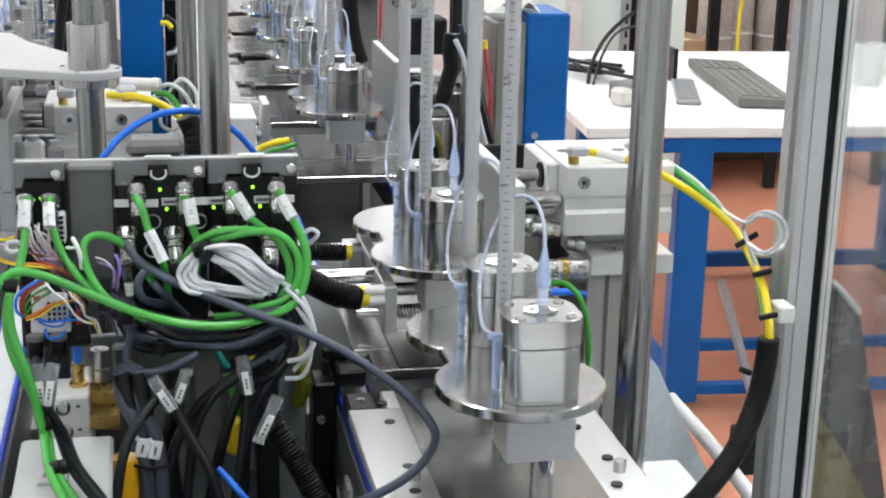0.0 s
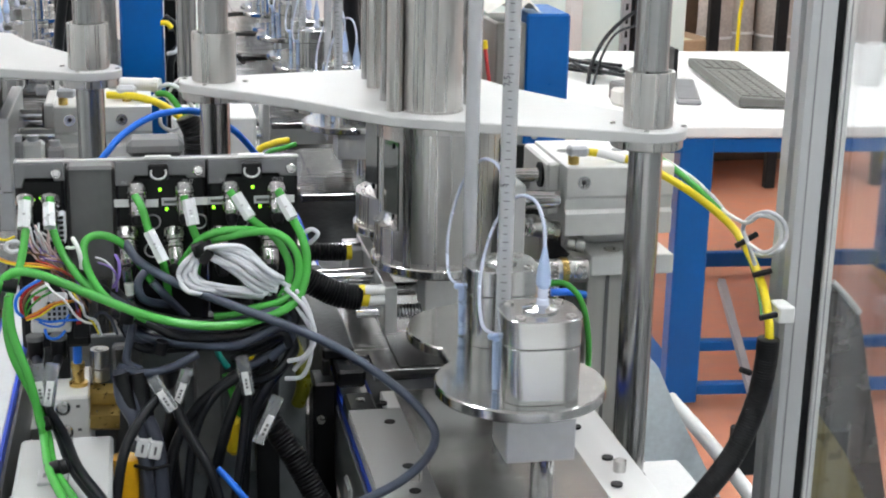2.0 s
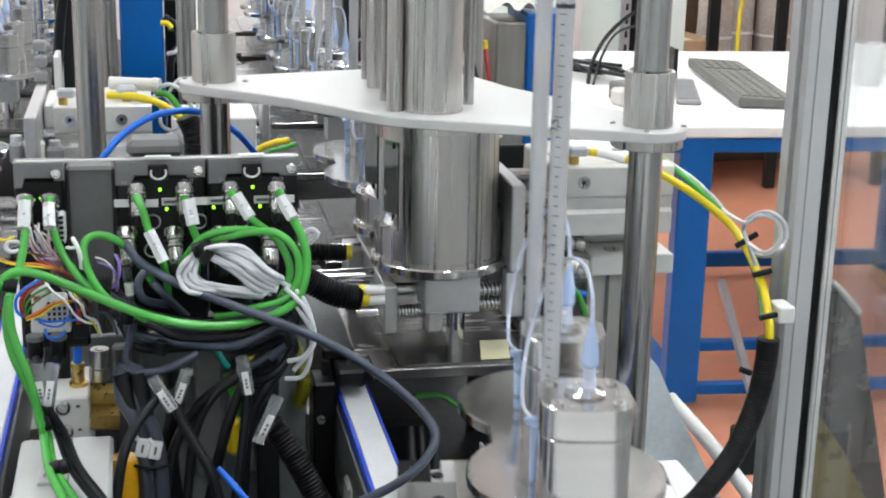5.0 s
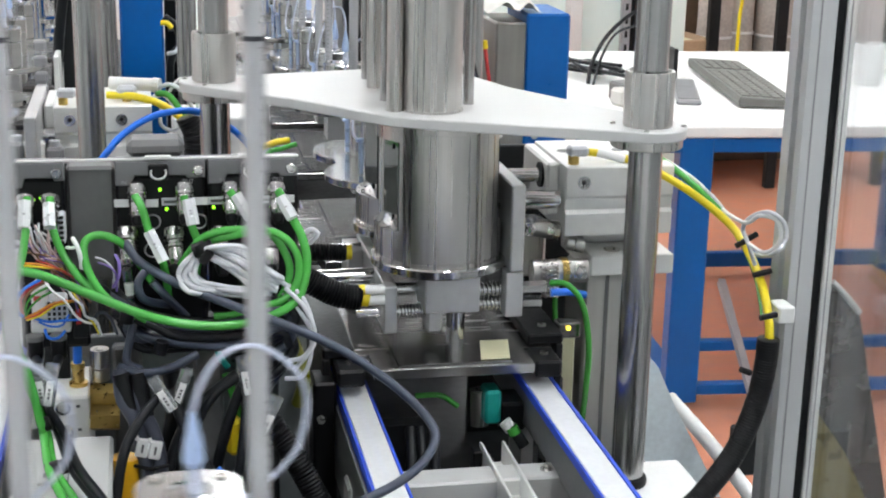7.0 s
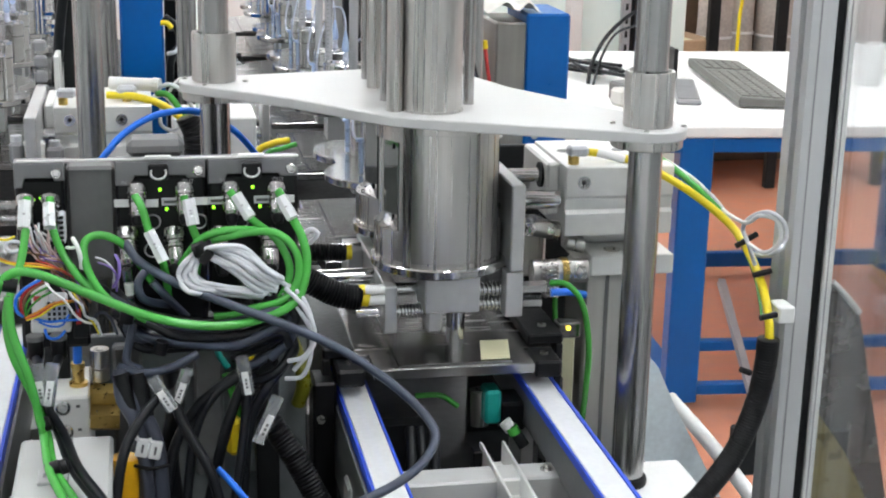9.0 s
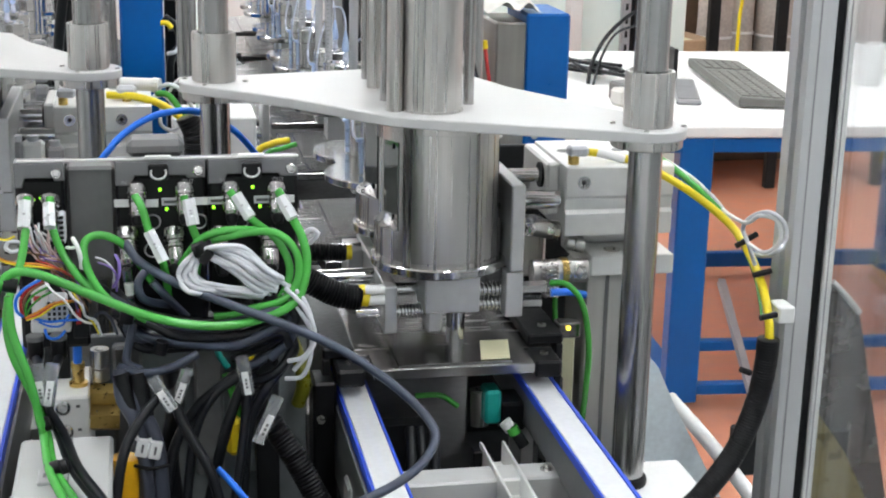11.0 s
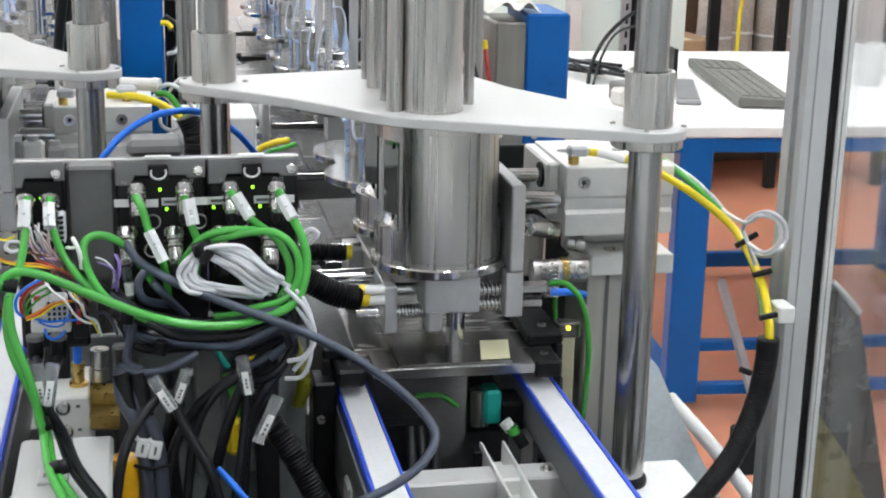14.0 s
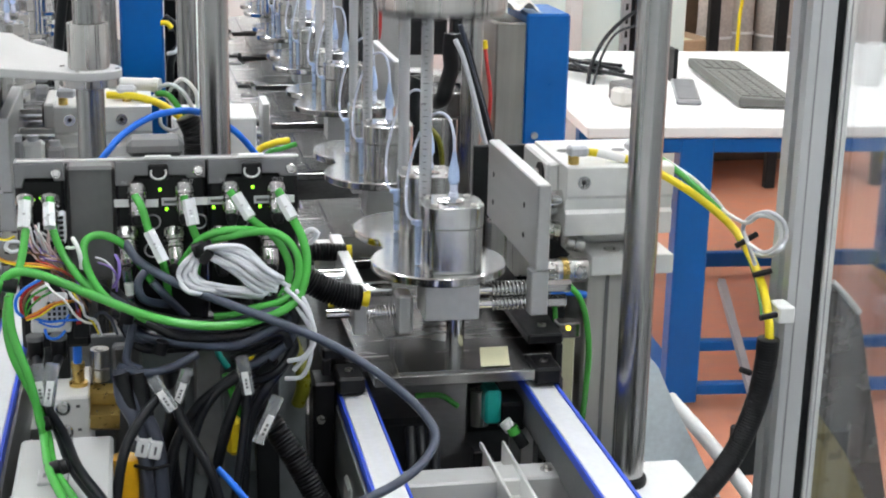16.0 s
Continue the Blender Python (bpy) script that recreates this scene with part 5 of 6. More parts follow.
    cable("signal_cable", ((0.007, 1.38, 1.21), (0.0199, 1.38, 1.214), (0.0323, 1.37, 1.208), (0.0421, 1.37, 1.189)), 0.002, GREYC, "light grey cable behind the terminal", "cable", "grey cable bundle")
    cable("signal_cable", ((0.0116, 1.38, 1.193), (0.011, 1.37, 1.179), (0.0211, 1.37, 1.173), (0.0315, 1.37, 1.179)), 0.0018, GREYC, "light grey cable behind the terminal", "cable", "grey cable bundle")
    cable("signal_cable", ((0.017, 1.38, 1.204), (0.0303, 1.38, 1.219), (0.0426, 1.37, 1.21), (0.0448, 1.37, 1.194)), 0.0018, WHITEC, "white cable behind the terminal", "cable", "grey cable bundle")
    cable("earth_cable", ((0.0084, 1.38, 1.206), (0.0195, 1.37, 1.205), (0.034, 1.36, 1.186)), 0.003, GREEN, "green cable end at the guided cylinder", "cable", "yellow cables")
    h = part("corrugated_hose", sweep(bmesh.new(), ((0.0335, 1.34, 1.192), (0.0406, 1.34, 1.174), (0.0398, 1.34, 1.143)), 0.011, 14, 8, 0.0013, 0.0025), RUBBER, angle=80)
    tagged(h, "black corrugated cable hose behind the terminal", "hose", "corrugated hoses")
    cable("earth_cable", ((0.070, 1.25, 0.931), (0.070, 1.25, 1.06), (0.075, 1.25, 1.14), (0.0899, 1.25, 1.176), (0.1021, 1.25, 1.184), (0.1175, 1.26, 1.185)), 0.003, YELLOW, "yellow cable beside the conveyor", "cable", "yellow cables")


lower_left()


# ---- middle of the track ----
def track_parts():
    s = thing("stop_unit", 0.0, 0, 0, "teal and steel pallet stop between the belts", "stop unit")
    part("stop_body", bx((0.2391, 0.99, 1.042), (0.012, 0.02, 0.026), 0.002), TEAL, s)
    part("stop_cylinder", cy((0.2315, 0.995, 1.051), (0.2322, 0.995, 1.024), 0.007, 16), STEEL, s)
    part("base", bx((0.225, 1.0, 0.958), (0.05, 0.06, 0.056), 0.002), DARK, s)
    part("cover", bx((0.2555, 1, 1.032), (0.02, 0.03, 0.022), 0.002), BLACK, s)
    c = thing("guide_channel", 0, 0, 0, "aluminium U channel between the belts", "channel")
    for dx in (-0.008, 0.008):
        part("flange", bx((0.229 + dx, 0.875, 1.025), (0.002, 0.13, 0.018), 0.0004), ANOD, c)
    part("web", bx((0.229, 0.875, 1.017), (0.016, 0.13, 0.002)), ANOD, c)
    part("end_block", bx((0.217, 0.935, 1.014), (0.007, 0.012, 0.034), 0.001), BLACK, c)
    screws(c, [(0.229, 0.925, 1.018)], 0.003)
    k = thing("sensor", 0, 0, 0, "proximity sensor with a green earth cable", "sensor")
    part("sensor_body", cy((0.2478, 0.96, 1.036), (0.2567, 0.955, 1.022), 0.0042, 16), DARK, k)
    part("sensor_ring", cy((0.2432, 0.962, 1.039), (0.2479, 0.96, 1.033), 0.0046, 16), WHITEC, k)
    part("led_ring", cy((0.2473, 0.958, 1.036), (0.2501, 0.957, 1.031), 0.0045, 16), GREEN, k)
    b = thing("bolt_stud", 0, 0, 0, "steel bolt standing beside the belt", "bolt")
    part("head", cy((0.2728, 0.95, 1.025), (0.2732, 0.95, 1.015), 0.0065, 18), STEEL, b)
    part("stem", cy((0.2731, 0.95, 1.016), (0.274, 0.95, 0.9965), 0.004, 18), STEEL, b)
    for k2, (u, r) in enumerate(((0.178, 0.0042), (0.186, 0.004), (0.195, 0.0038))):
        cable("power_cable", ((u, 0.98, 1.03), (u - 0.004, 0.95, 1.0), (u - 0.01, 0.93, 0.95)), r, BLACKC, "black cable inside the conveyor", "cable", "black cables")
    m = thing("drive_motor", 0.175, 1.05, 0.93, "dark motor housing inside the conveyor", "motor")
    part("motor_body", bx((0, 0, 0.045), (0.055, 0.06, 0.09), 0.004), DARK, m)
    cable("earth_cable", ((0.1848, 1, 1.047), (0.2038, 1, 1.046), (0.2167, 1, 1.037)), 0.002, GREEN, "green-yellow earth wire inside the conveyor", "cable", "green wires")
    cable("earth_cable", ((0.2925, 1.03, 1.12), (0.303, 1.02, 1.121), (0.3150, 1.02, 1.105), (0.3215, 1.02, 1.072), (0.3205, 1.02, 1.032), (0.3170, 1.02, 0.99)), 0.0024, GREEN, "green cable beside the steel post", "cable", "green wires")
    cable("earth_cable", ((0.3055, 1.06, 1.111), (0.305, 1.06, 1.092), (0.3074, 1.06, 1.069)), 0.002, GREEN, "green cable beside the steel post", "cable", "green wires")
    cable("air_hose", ((0.2957, 1.04, 1.109), (0.309, 1.04, 1.109), (0.3235, 1.04, 1.106)), 0.003, BLUEC, "short blue pneumatic hose at the clamp", "hose", "blue hoses")
    f = thing("flow_valve", 0, 0, 0, "nickel flow valve with a small lit sensor", "valve")
    part("valve_body", bx((0.3095, 1.04, 1.08), (0.018, 0.014, 0.012), 0.001), PLUGM, f)
    part("lit_sensor", bx((0.3085, 1.0322, 1.0825), (0.0024, 0.002, 0.0024)), LEDY, f)
    part("coil", sweep(bmesh.new(), [(0.298 + 0.006 * math.cos(i * 0.9), 1.05 + 0.006 * math.sin(i * 0.9), 1.102 + 0.0005 * i) for i in range(50)], 0.001, 6, 2), STEEL, f, angle=80)
    part("back_strip", bx((0.3135, 1.06, 1.035), (0.016, 0.008, 0.09), 0.001), PAPER, f)
    n = thing("paper_note", 0.242, 0.994, PZ + 0.0018, "pale yellow sticky note on the pallet", "note")
    bm = bmesh.new()
    bmesh.ops.create_grid(bm, x_segments=6, y_segments=8, size=1)
    for v in bm.verts:
        v.co = Vector((v.co.x * 0.0107 + v.co.y * 0.0041, v.co.y * 0.0208, 0.0012 * max(0, -v.co.y - 0.3) ** 2))
    part("sheet", bm, PAPER, n)
    return n


sticky = track_parts()
# Added dark sheet: keeps the gaps by the jaw dark, hiding the red floor.
gp = thing("gap_backing", 0, 0, 0, "added dark sheet behind the gaps beside the track", "panel")
part("sheet", bx((0.313, 1.20, 1.06), (0.09, 0.006, 0.26), 0.001), DARK, gp)
part("manifold", bx((0.303, 1.185, 1.105), (0.05, 0.02, 0.05), 0.002), STEEL, gp)
part("manifold_nut", cy((0.30, 1.175, 1.13), (0.30, 1.168, 1.13), 0.009, 20), STEEL, gp)


# ---- frame upright, hose and cables ----
def upright():
    u = thing("frame_upright", 0.448, 0.95, 0, "natural aluminium profile upright with a black seal", "upright")
    sec = [(-0.007, -0.012), (0.009, -0.012), (0.009, 0.02), (-0.007, 0.02), (-0.007, 0.007), (-0.002, 0.007), (-0.002, -0.002), (-0.007, -0.002)]
    part("profile", prism(bmesh.new(), sec, 0.02, 1.95, 0), PROFILE, u, "", False)
    part("foot", bx((0, 0.005, 0.01), (0.06, 0.06, 0.02), 0.003), BLACK, u)
    part("groove_edge", bx((-0.0005, -0.0122, 0.985), (0.0009, 0.0012, 1.92)), PLASTIC_RIM, u)
    part("door_seal", bx((0.0158, -0.006, 0.985), (0.0062, 0.006, 1.92), 0.0008), BLACK, u)
    part("seal_web", bx((0.0108, 0.002, 0.985), (0.0036, 0.022, 1.92)), PROFILE, u)
    part("door_stile", bx((0.0246, -0.004, 0.985), (0.0105, 0.014, 1.93), 0.001), ANOD, u)
    part("stile_groove", bx((0.0222, -0.0112, 0.985), (0.0008, 0.0008, 1.92)), PLASTIC_RIM, u)
    d = thing("guard_panel", 0.4795, 0.69, 0, "clear acrylic guard door beside the upright", "guard panel", kind="structure")
    pane = part("pane", bx((-0.006, 0.012, 1.0), (0.005, 0.49, 1.9)), GLASS, d)
    pane.visible_shadow = False
    part("bottom_rail", bx((0, 0, 0.025), (0.03, 0.47, 0.05), 0.002), ANOD, d)
    s = thing("smoked_cover", 0, 0, 0, "scratched smoked acrylic cover with a pale edge", "cover")
    bm = bmesh.new()
    f = bm.faces.new([bm.verts.new(q) for q in ((0.5894, 1.18, 1.073), (0.6291, 1.18, 1.032), (0.6579, 1.18, 0.9164), (0.6783, 1.18, 0.8312), (0.5887, 1.18, 0.8378))])
    g = bmesh.ops.extrude_face_region(bm, geom=[f])
    bmesh.ops.translate(bm, vec=(0.0, 0.005, 0), verts=[v for v in g["geom"] if isinstance(v, bmesh.types.BMVert)])
    bmesh.ops.recalc_face_normals(bm, faces=bm.faces[:])
    part("sheet", bm, SMOKE, s)
    part("pale_edge", sweep(bmesh.new(), ((0.5977, 1.175, 1.064), (0.6129, 1.175, 1.049), (0.6265, 1.175, 1.034)), 0.003, 8), WHITEPLATE, s, angle=80)
    part("inner_rib", sweep(bmesh.new(), ((0.5957, 1.176, 0.933), (0.6205, 1.176, 0.8977), (0.6486, 1.176, 0.847)), 0.0022, 8), PLASTIC_RIM, s, angle=80)
    bm = bmesh.new()
    f = bm.faces.new([bm.verts.new(q) for q in ((0.5957, 1.172, 0.9374), (0.6241, 1.172, 0.8992), (0.6525, 1.172, 0.8457), (0.6312, 1.172, 0.8298), (0.5935, 1.172, 0.8442))])
    g = bmesh.ops.extrude_face_region(bm, geom=[f])
    bmesh.ops.translate(bm, vec=(0.0, 0.003, 0), verts=[v for v in g["geom"] if isinstance(v, bmesh.types.BMVert)])
    bmesh.ops.recalc_face_normals(bm, faces=bm.faces[:])
    part("amber_sheet", bm, AMBERSHEET, s, "amber tinted lower sheet", False)
    part("cover_foot", bx((0.575, 1.19, 0.90), (0.11, 0.03, 0.04), 0.002), DARK, s)
    part("cover_leg", bx((0.60, 1.19, 0.44), (0.04, 0.03, 0.88), 0.002), DARK, s)


upright()
h = part("corrugated_hose", sweep(bmesh.new(), ((0.4164, 0.91, 1.112), (0.4156, 0.91, 1.091), (0.4096, 0.908, 1.062), (0.3959, 0.905, 1.03), (0.3741, 0.9, 1.004), (0.3605, 0.9, 0.9896)), 0.0082, 18, 10, 0.0007, 0.0021), RUBBER, angle=80)
tagged(h, "black corrugated cable hose beside the upright", "hose", "corrugated hoses")
cable("earth_cable", ((0.3295, 1.088, 1.208), (0.3592, 1.08, 1.204), (0.3827, 1.06, 1.196), (0.4079, 1.045, 1.181), (0.4309, 1.03, 1.162), (0.427, 0.98, 1.154), (0.4225, 0.94, 1.139), (0.418, 0.915, 1.122), (0.4177, 0.91, 1.101)), 0.0031, YELLOW,
      "yellow cable arching from the cylinder to the hose", "cable", "yellow cables", 10, 12)
cable("earth_cable", ((0.3891, 1.1, 1.203), (0.4013, 1.08, 1.195), (0.4183, 1.06, 1.18), (0.437, 1.045, 1.16)), 0.0026, GREEN, "green cable beside the yellow cable", "cable", "yellow cables", 10, 10)
cable("earth_cable", ((0.4343, 1.038, 1.16), (0.4422, 1.02, 1.142), (0.4268, 0.96, 1.137), (0.4175, 0.925, 1.123)), 0.0018, GREEN, "green cable beside the yellow cable", "cable", "yellow cables", 10, 10)
cable("signal_cable", ((0.4025, 1.09, 1.196), (0.4219, 1.07, 1.182), (0.4338, 1.05, 1.168), (0.4414, 1.03, 1.146), (0.4492, 1.02, 1.14), (0.4223, 0.93, 1.166), (0.4295, 0.925, 1.178), (0.4276, 0.925, 1.19), (0.4183, 0.93, 1.197), (0.4184, 0.96, 1.186), (0.4213, 0.98, 1.172), (0.4223, 0.97, 1.162),
                       (0.4245, 0.95, 1.14), (0.417, 0.92, 1.125)), 0.0016, GREYC, "light grey cable with a round loop", "cable", "grey cable bundle", 10, 8)
cable("signal_cable", ((0.4037, 1.1, 1.196), (0.4193, 1.07, 1.185), (0.4334, 1.055, 1.168), (0.4179, 0.97, 1.179), (0.4159, 0.94, 1.192), (0.4238, 0.928, 1.191), (0.4267, 0.928, 1.177), (0.422, 0.94, 1.165), (0.4222, 0.97, 1.163)), 0.0015, WHITEC,
      "white cable with a round loop", "cable", "grey cable bundle", 10, 8)
for a, b in (((0.4188, 0.985, 1.157), (0.4348, 0.985, 1.166)), ((0.4167, 0.945, 1.147), (0.4301, 0.945, 1.15)), ((0.4065, 0.905, 1.129), (0.4187, 0.905, 1.131)), ((0.3952, 0.905, 1.092), (0.4028, 0.905, 1.089))):
    tagged(part("cable_tie", cy(a, b, 0.0022, 10), RUBBER), "black plastic cable tie round the cables", "cable tie", "cable ties")
sl = thing("cable_marker", 0, 0, 0, "white cable marker sleeve on a cable", "marker", "cable markers")
part("sleeve", cy((0.3404, 1.082, 1.208), (0.3609, 1.078, 1.203), 0.0036, 16), WHITEC, sl)
tagged(part("tie_block", bx((0.4312, 0.925, 1.126), (0.012, 0.02, 0.012), 0.001), WHITEC), "white cable holder on the upright", "holder")


def side_sheet():
    s = thing("side_bracket", 0, 0, 0, "pale galvanised steel side bracket with a curved edge", "bracket")
    bm = bmesh.new()
    pts = [(0.4017, 1.12, 1.029), (0.4151, 1.12, 1.013), (0.4326, 1.12, 0.976), (0.4561, 1.12, 0.9327), (0.4802, 1.12, 0.8883), (0.4099, 1.12, 0.8933)]
    lo = [bm.verts.new(q) for q in pts]
    f = bm.faces.new(lo)
    r = bmesh.ops.extrude_face_region(bm, geom=[f])
    bmesh.ops.translate(bm, vec=(0, 0.003, 0), verts=[v for v in r["geom"] if isinstance(v, bmesh.types.BMVert)])
    bmesh.ops.recalc_face_normals(bm, faces=bm.faces[:])
    part("sheet", bm, GALV, s)
    w = thing("frame_bar", 0, 0, 0, "white lacquered diagonal frame bar", "frame bar")
    part("bar", sweep(bmesh.new(), ((0.4423, 1.16, 0.9674), (0.4603, 1.1, 0.9464), (0.4811, 1.04, 0.9158)), 0.0065, 12), WHITEC, w, angle=80)
    part("bar", sweep(bmesh.new(), ((0.45, 1.17, 0.9441), (0.4617, 1.16, 0.9149), (0.4845, 1.15, 0.8794)), 0.005, 12), WHITEC, w, angle=80)
    b = thing("base_block", 0, 0, 0, "white machined base block beside the conveyor", "base block")
    part("block", bx((0.345, 0.94, 0.985), (0.078, 0.075, 0.02), 0.004), WHITEC, b)
    part("block_foot", bx((0.345, 0.94, 0.9525), (0.06, 0.06, 0.045), 0.002), ALU, b)
    part("seal_ring", lathe(bmesh.new(), (0.330, 0.941, 0.995), [(0.0120, 0), (0.0140, 0), (0.0145, 0.003), (0.0138, 0.006), (0.0120, 0.007)], 32, True), RUBBER, b)


side_sheet()


# ---- machinery further back ----
def back_station(oy):
    u = thing("rear_station", 0, 0, 0, "grey aluminium clamp station further along the conveyor", "station", "rear stations")
    part("jaw_plate", bx((0.279, 1.12 + oy, 1.15), (0.008, 0.17, 0.08), 0.001), ALU, u)
    part("slide_body", bx((0.345, 1.15 + oy, 1.125), (0.06, 0.08, 0.03), 0.002), SHAFT, u)
    part("port_nut", cy((0.315, 1.11 + oy, 1.14), (0.315, 1.10 + oy, 1.14), 0.01, 18), STEEL, u)
    part("guide_rod", cy((0.28, 1.10 + oy, 1.165), (0.33, 1.10 + oy, 1.165), 0.008, 16), CHROME, u)
    part("post", bx((0.348, 1.13 + oy, 1.02), (0.035, 0.05, 0.18), 0.002), SHAFT, u)
    v = thing("rear_station", 0, 0, 0, "grey aluminium clamp station further along the conveyor", "station", "rear stations")
    part("jaw_plate", bx((0.125, 1.0 + oy, 1.12), (0.008, 0.05, 0.07), 0.001), ALU, v)
    part("slide_body", bx((0.07, 1.02 + oy, 1.11), (0.09, 0.08, 0.06), 0.002), ANOD, v)
    part("guide_rod", cy((0.08, 0.99 + oy, 1.12), (0.13, 0.99 + oy, 1.12), 0.007, 16), CHROME, v)
    part("post", bx((0.07, 1.02 + oy, 1.005), (0.06, 0.06, 0.15), 0.002), ALU, v)


def rear_frame():
    f = thing("rear_rack", 0, 0, 0, "dark machine frame behind the press station", "machine frame")
    part("frame_post", bx((0.43, 2.02, 1.18), (0.03, 0.03, 0.5), 0.002), DARK, f)
    part("frame_post", bx((0.335, 2.3, 1.18), (0.04, 0.03, 0.5), 0.002), SHAFT, f)
    part("frame_plate", bx((0.37, 2.34, 1.12), (0.16, 0.012, 0.38), 0.002), ALU, f)
    part("frame_shelf", bx((0.37, 2.0, 1.115), (0.15, 0.05, 0.012), 0.002), STEEL, f)
    part("valve_bank", bx((0.375, 2.02, 1.17), (0.06, 0.05, 0.05), 0.003), BLACK, f)
    part("valve_cap", bx((0.345, 2.0, 1.225), (0.03, 0.03, 0.03), 0.003), SHAFT, f)


rear_frame()
back_station(0.62)
for ox, oy in ((0.0, 0.75), (-0.378, 1.0)):
    for x, y in ((0.0503, 1.1425), (0.373 if oy < 0.9 else 0.330, 0.941)):
        c = thing("guide_column", x + ox, y + oy, 0.93, "round hardened steel guide column on the machine bed", "column", "guide columns")
        part("shaft", cy((0, 0, 0), (0, 0, 0.86), 0.0125, 32), SHAFT, c)


def lay_rear_cable(pts, r, m, lab):
    cable("hanging_cable", pts, r, m, lab, "cable", "rear cables")


lay_rear_cable(((0.4017, 1.75, 1.192), (0.4067, 1.75, 1.1598), (0.4104, 1.75, 1.1319), (0.4088, 1.75, 1.0899), (0.405, 1.75, 0.93)), 0.0024, RED, "red cable behind the press")
lay_rear_cable(((0.4005, 1.748, 1.200), (0.4015, 1.748, 1.194), (0.402, 1.748, 1.190)), 0.0034, YELLOW, "yellow cable end behind the press")
lay_rear_cable(((0.3257, 1.55, 1.2357), (0.3389, 1.55, 1.1993), (0.3594, 1.55, 1.1373), (0.3685, 1.55, 1.0868), (0.370, 1.55, 0.93)), 0.0032, BLACKC, "black cable behind the press")
lay_rear_cable(((0.3331, 1.555, 1.2356), (0.3466, 1.555, 1.1931), (0.3646, 1.555, 1.131), (0.3711, 1.555, 1.0867), (0.374, 1.55, 0.93)), 0.0030, BLACKC, "black cable behind the press")
lay_rear_cable(((0.3290, 1.552, 1.245), (0.3410, 1.552, 1.2030), (0.3620, 1.552, 1.1350), (0.3700, 1.552, 1.0868), (0.372, 1.55, 0.93)), 0.0026, GREYBLUE, "slate cable behind the press")
lay_rear_cable(((0.3228, 1.548, 1.2297), (0.3338, 1.548, 1.2054), (0.3531, 1.548, 1.1374), (0.3643, 1.548, 1.0805), (0.366, 1.548, 0.93)), 0.0028, GREYC, "grey cable behind the press")
lay_rear_cable(((0.3298, 1.6, 1.2288), (0.3285, 1.6, 1.2100), (0.3300, 1.6, 1.1914), (0.3250, 1.6, 1.1726), (0.3215, 1.6, 1.1580), (0.3190, 1.62, 1.150)), 0.0092, RUBBER, "thick black hose behind the press")
lay_rear_cable(((0.2757, 1.5, 1.1961), (0.2712, 1.5, 1.1844), (0.2691, 1.5, 1.1667), (0.274, 1.5, 1.1535), (0.280, 1.5, 1.08)), 0.0085, BLACKC, "thick black hose behind the press")
lay_rear_cable(((0.3118, 1.6, 1.1155), (0.3147, 1.6, 1.1025), (0.3124, 1.6, 1.0864), (0.312, 1.6, 1.04)), 0.0070, BLACKC, "thick black hose behind the press")
lay_rear_cable(((0.3040, 1.59, 1.128), (0.3120, 1.585, 1.118), (0.3170, 1.585, 1.104), (0.3200, 1.59, 1.085)), 0.0030, OLIVE, "yellow-green earth wire behind the press")
lay_rear_cable(((0.285, 2.1, 1.24), (0.2851, 2.1, 1.208), (0.2869, 2.1, 1.177), (0.2935, 2.1, 1.144), (0.3018, 2.1, 1.12)), 0.012, BLACKC, "thick black hose behind the queue")
lay_rear_cable(((0.285, 2.1, 1.238), (0.3281, 2.2, 1.225), (0.3582, 2.3, 1.196), (0.3585, 2.3, 1.159), (0.357, 2.3, 1.128), (0.357, 2.332, 1.12)), 0.004, RED, "red cable behind the queue")


def cabinet(x, y, z, w, d, h, side, label):
    c = thing("blue_cabinet", x, y, z, label, "cabinet", "blue cabinets")
    part("shell", bx((0, 0, h / 2), (w, d, h), 0.004), BLUE, c)
    if side:
        part("grey_side", bx((-w / 2 - 0.0265, -0.004, h / 2 - 0.008), (0.052, d + 0.002, h - 0.012), 0.003), STAINLESS, c)
        bm = bmesh.new()
        bmesh.ops.create_grid(bm, x_segments=24, y_segments=16, size=1)
        for v in bm.verts:
            u = v.co.copy()
            v.co = Vector((-w / 2 - 0.02 + u.x * 0.045, u.y * d * 0.5, h + 0.012 + 0.012 * noise.noise((u.x * 2.2, u.y * 1.7, 0.3)) - 0.016 * max(0, abs(u.x) - 0.75)))
        cl = part("cover_cloth", bm, CLOTH, c, "crumpled pale cloth")
    part("lock", cy((-w / 2 + 0.02, -d / 2, 0.045), (-w / 2 + 0.02, -d / 2 - 0.004, 0.045), 0.006, 14), STEEL, c)
    part("plinth", bx((0, 0, -z / 2 + 0.001), (w * 0.9, d * 0.9, z - 0.002)), DARK, c)


cabinet(0.659, 2.47, 0.90, 0.076, 0.14, 0.25, True, "blue lacquered switch cabinet with a grey side")
cabinet(-0.006, 2.45, 0.95, 0.068, 0.1, 0.6, False, "tall blue lacquered machine column")
dk = thing("cable_duct", 0.046, 2.50, 0.93, "black cable duct beside the blue column", "duct")
part("duct", bx((0, 0, 0.3), (0.03, 0.04, 0.6), 0.003), BLACK, dk)
for k in range(7):
    part("duct_slot", bx((0, -0.021, 0.04 + 0.05 * k), (0.02, 0.003, 0.012)), PLASTIC_G, dk)
cabinet(0.068, 2.46, 0.95, 0.015, 0.1, 0.6, False, "narrow blue lacquered machine column")


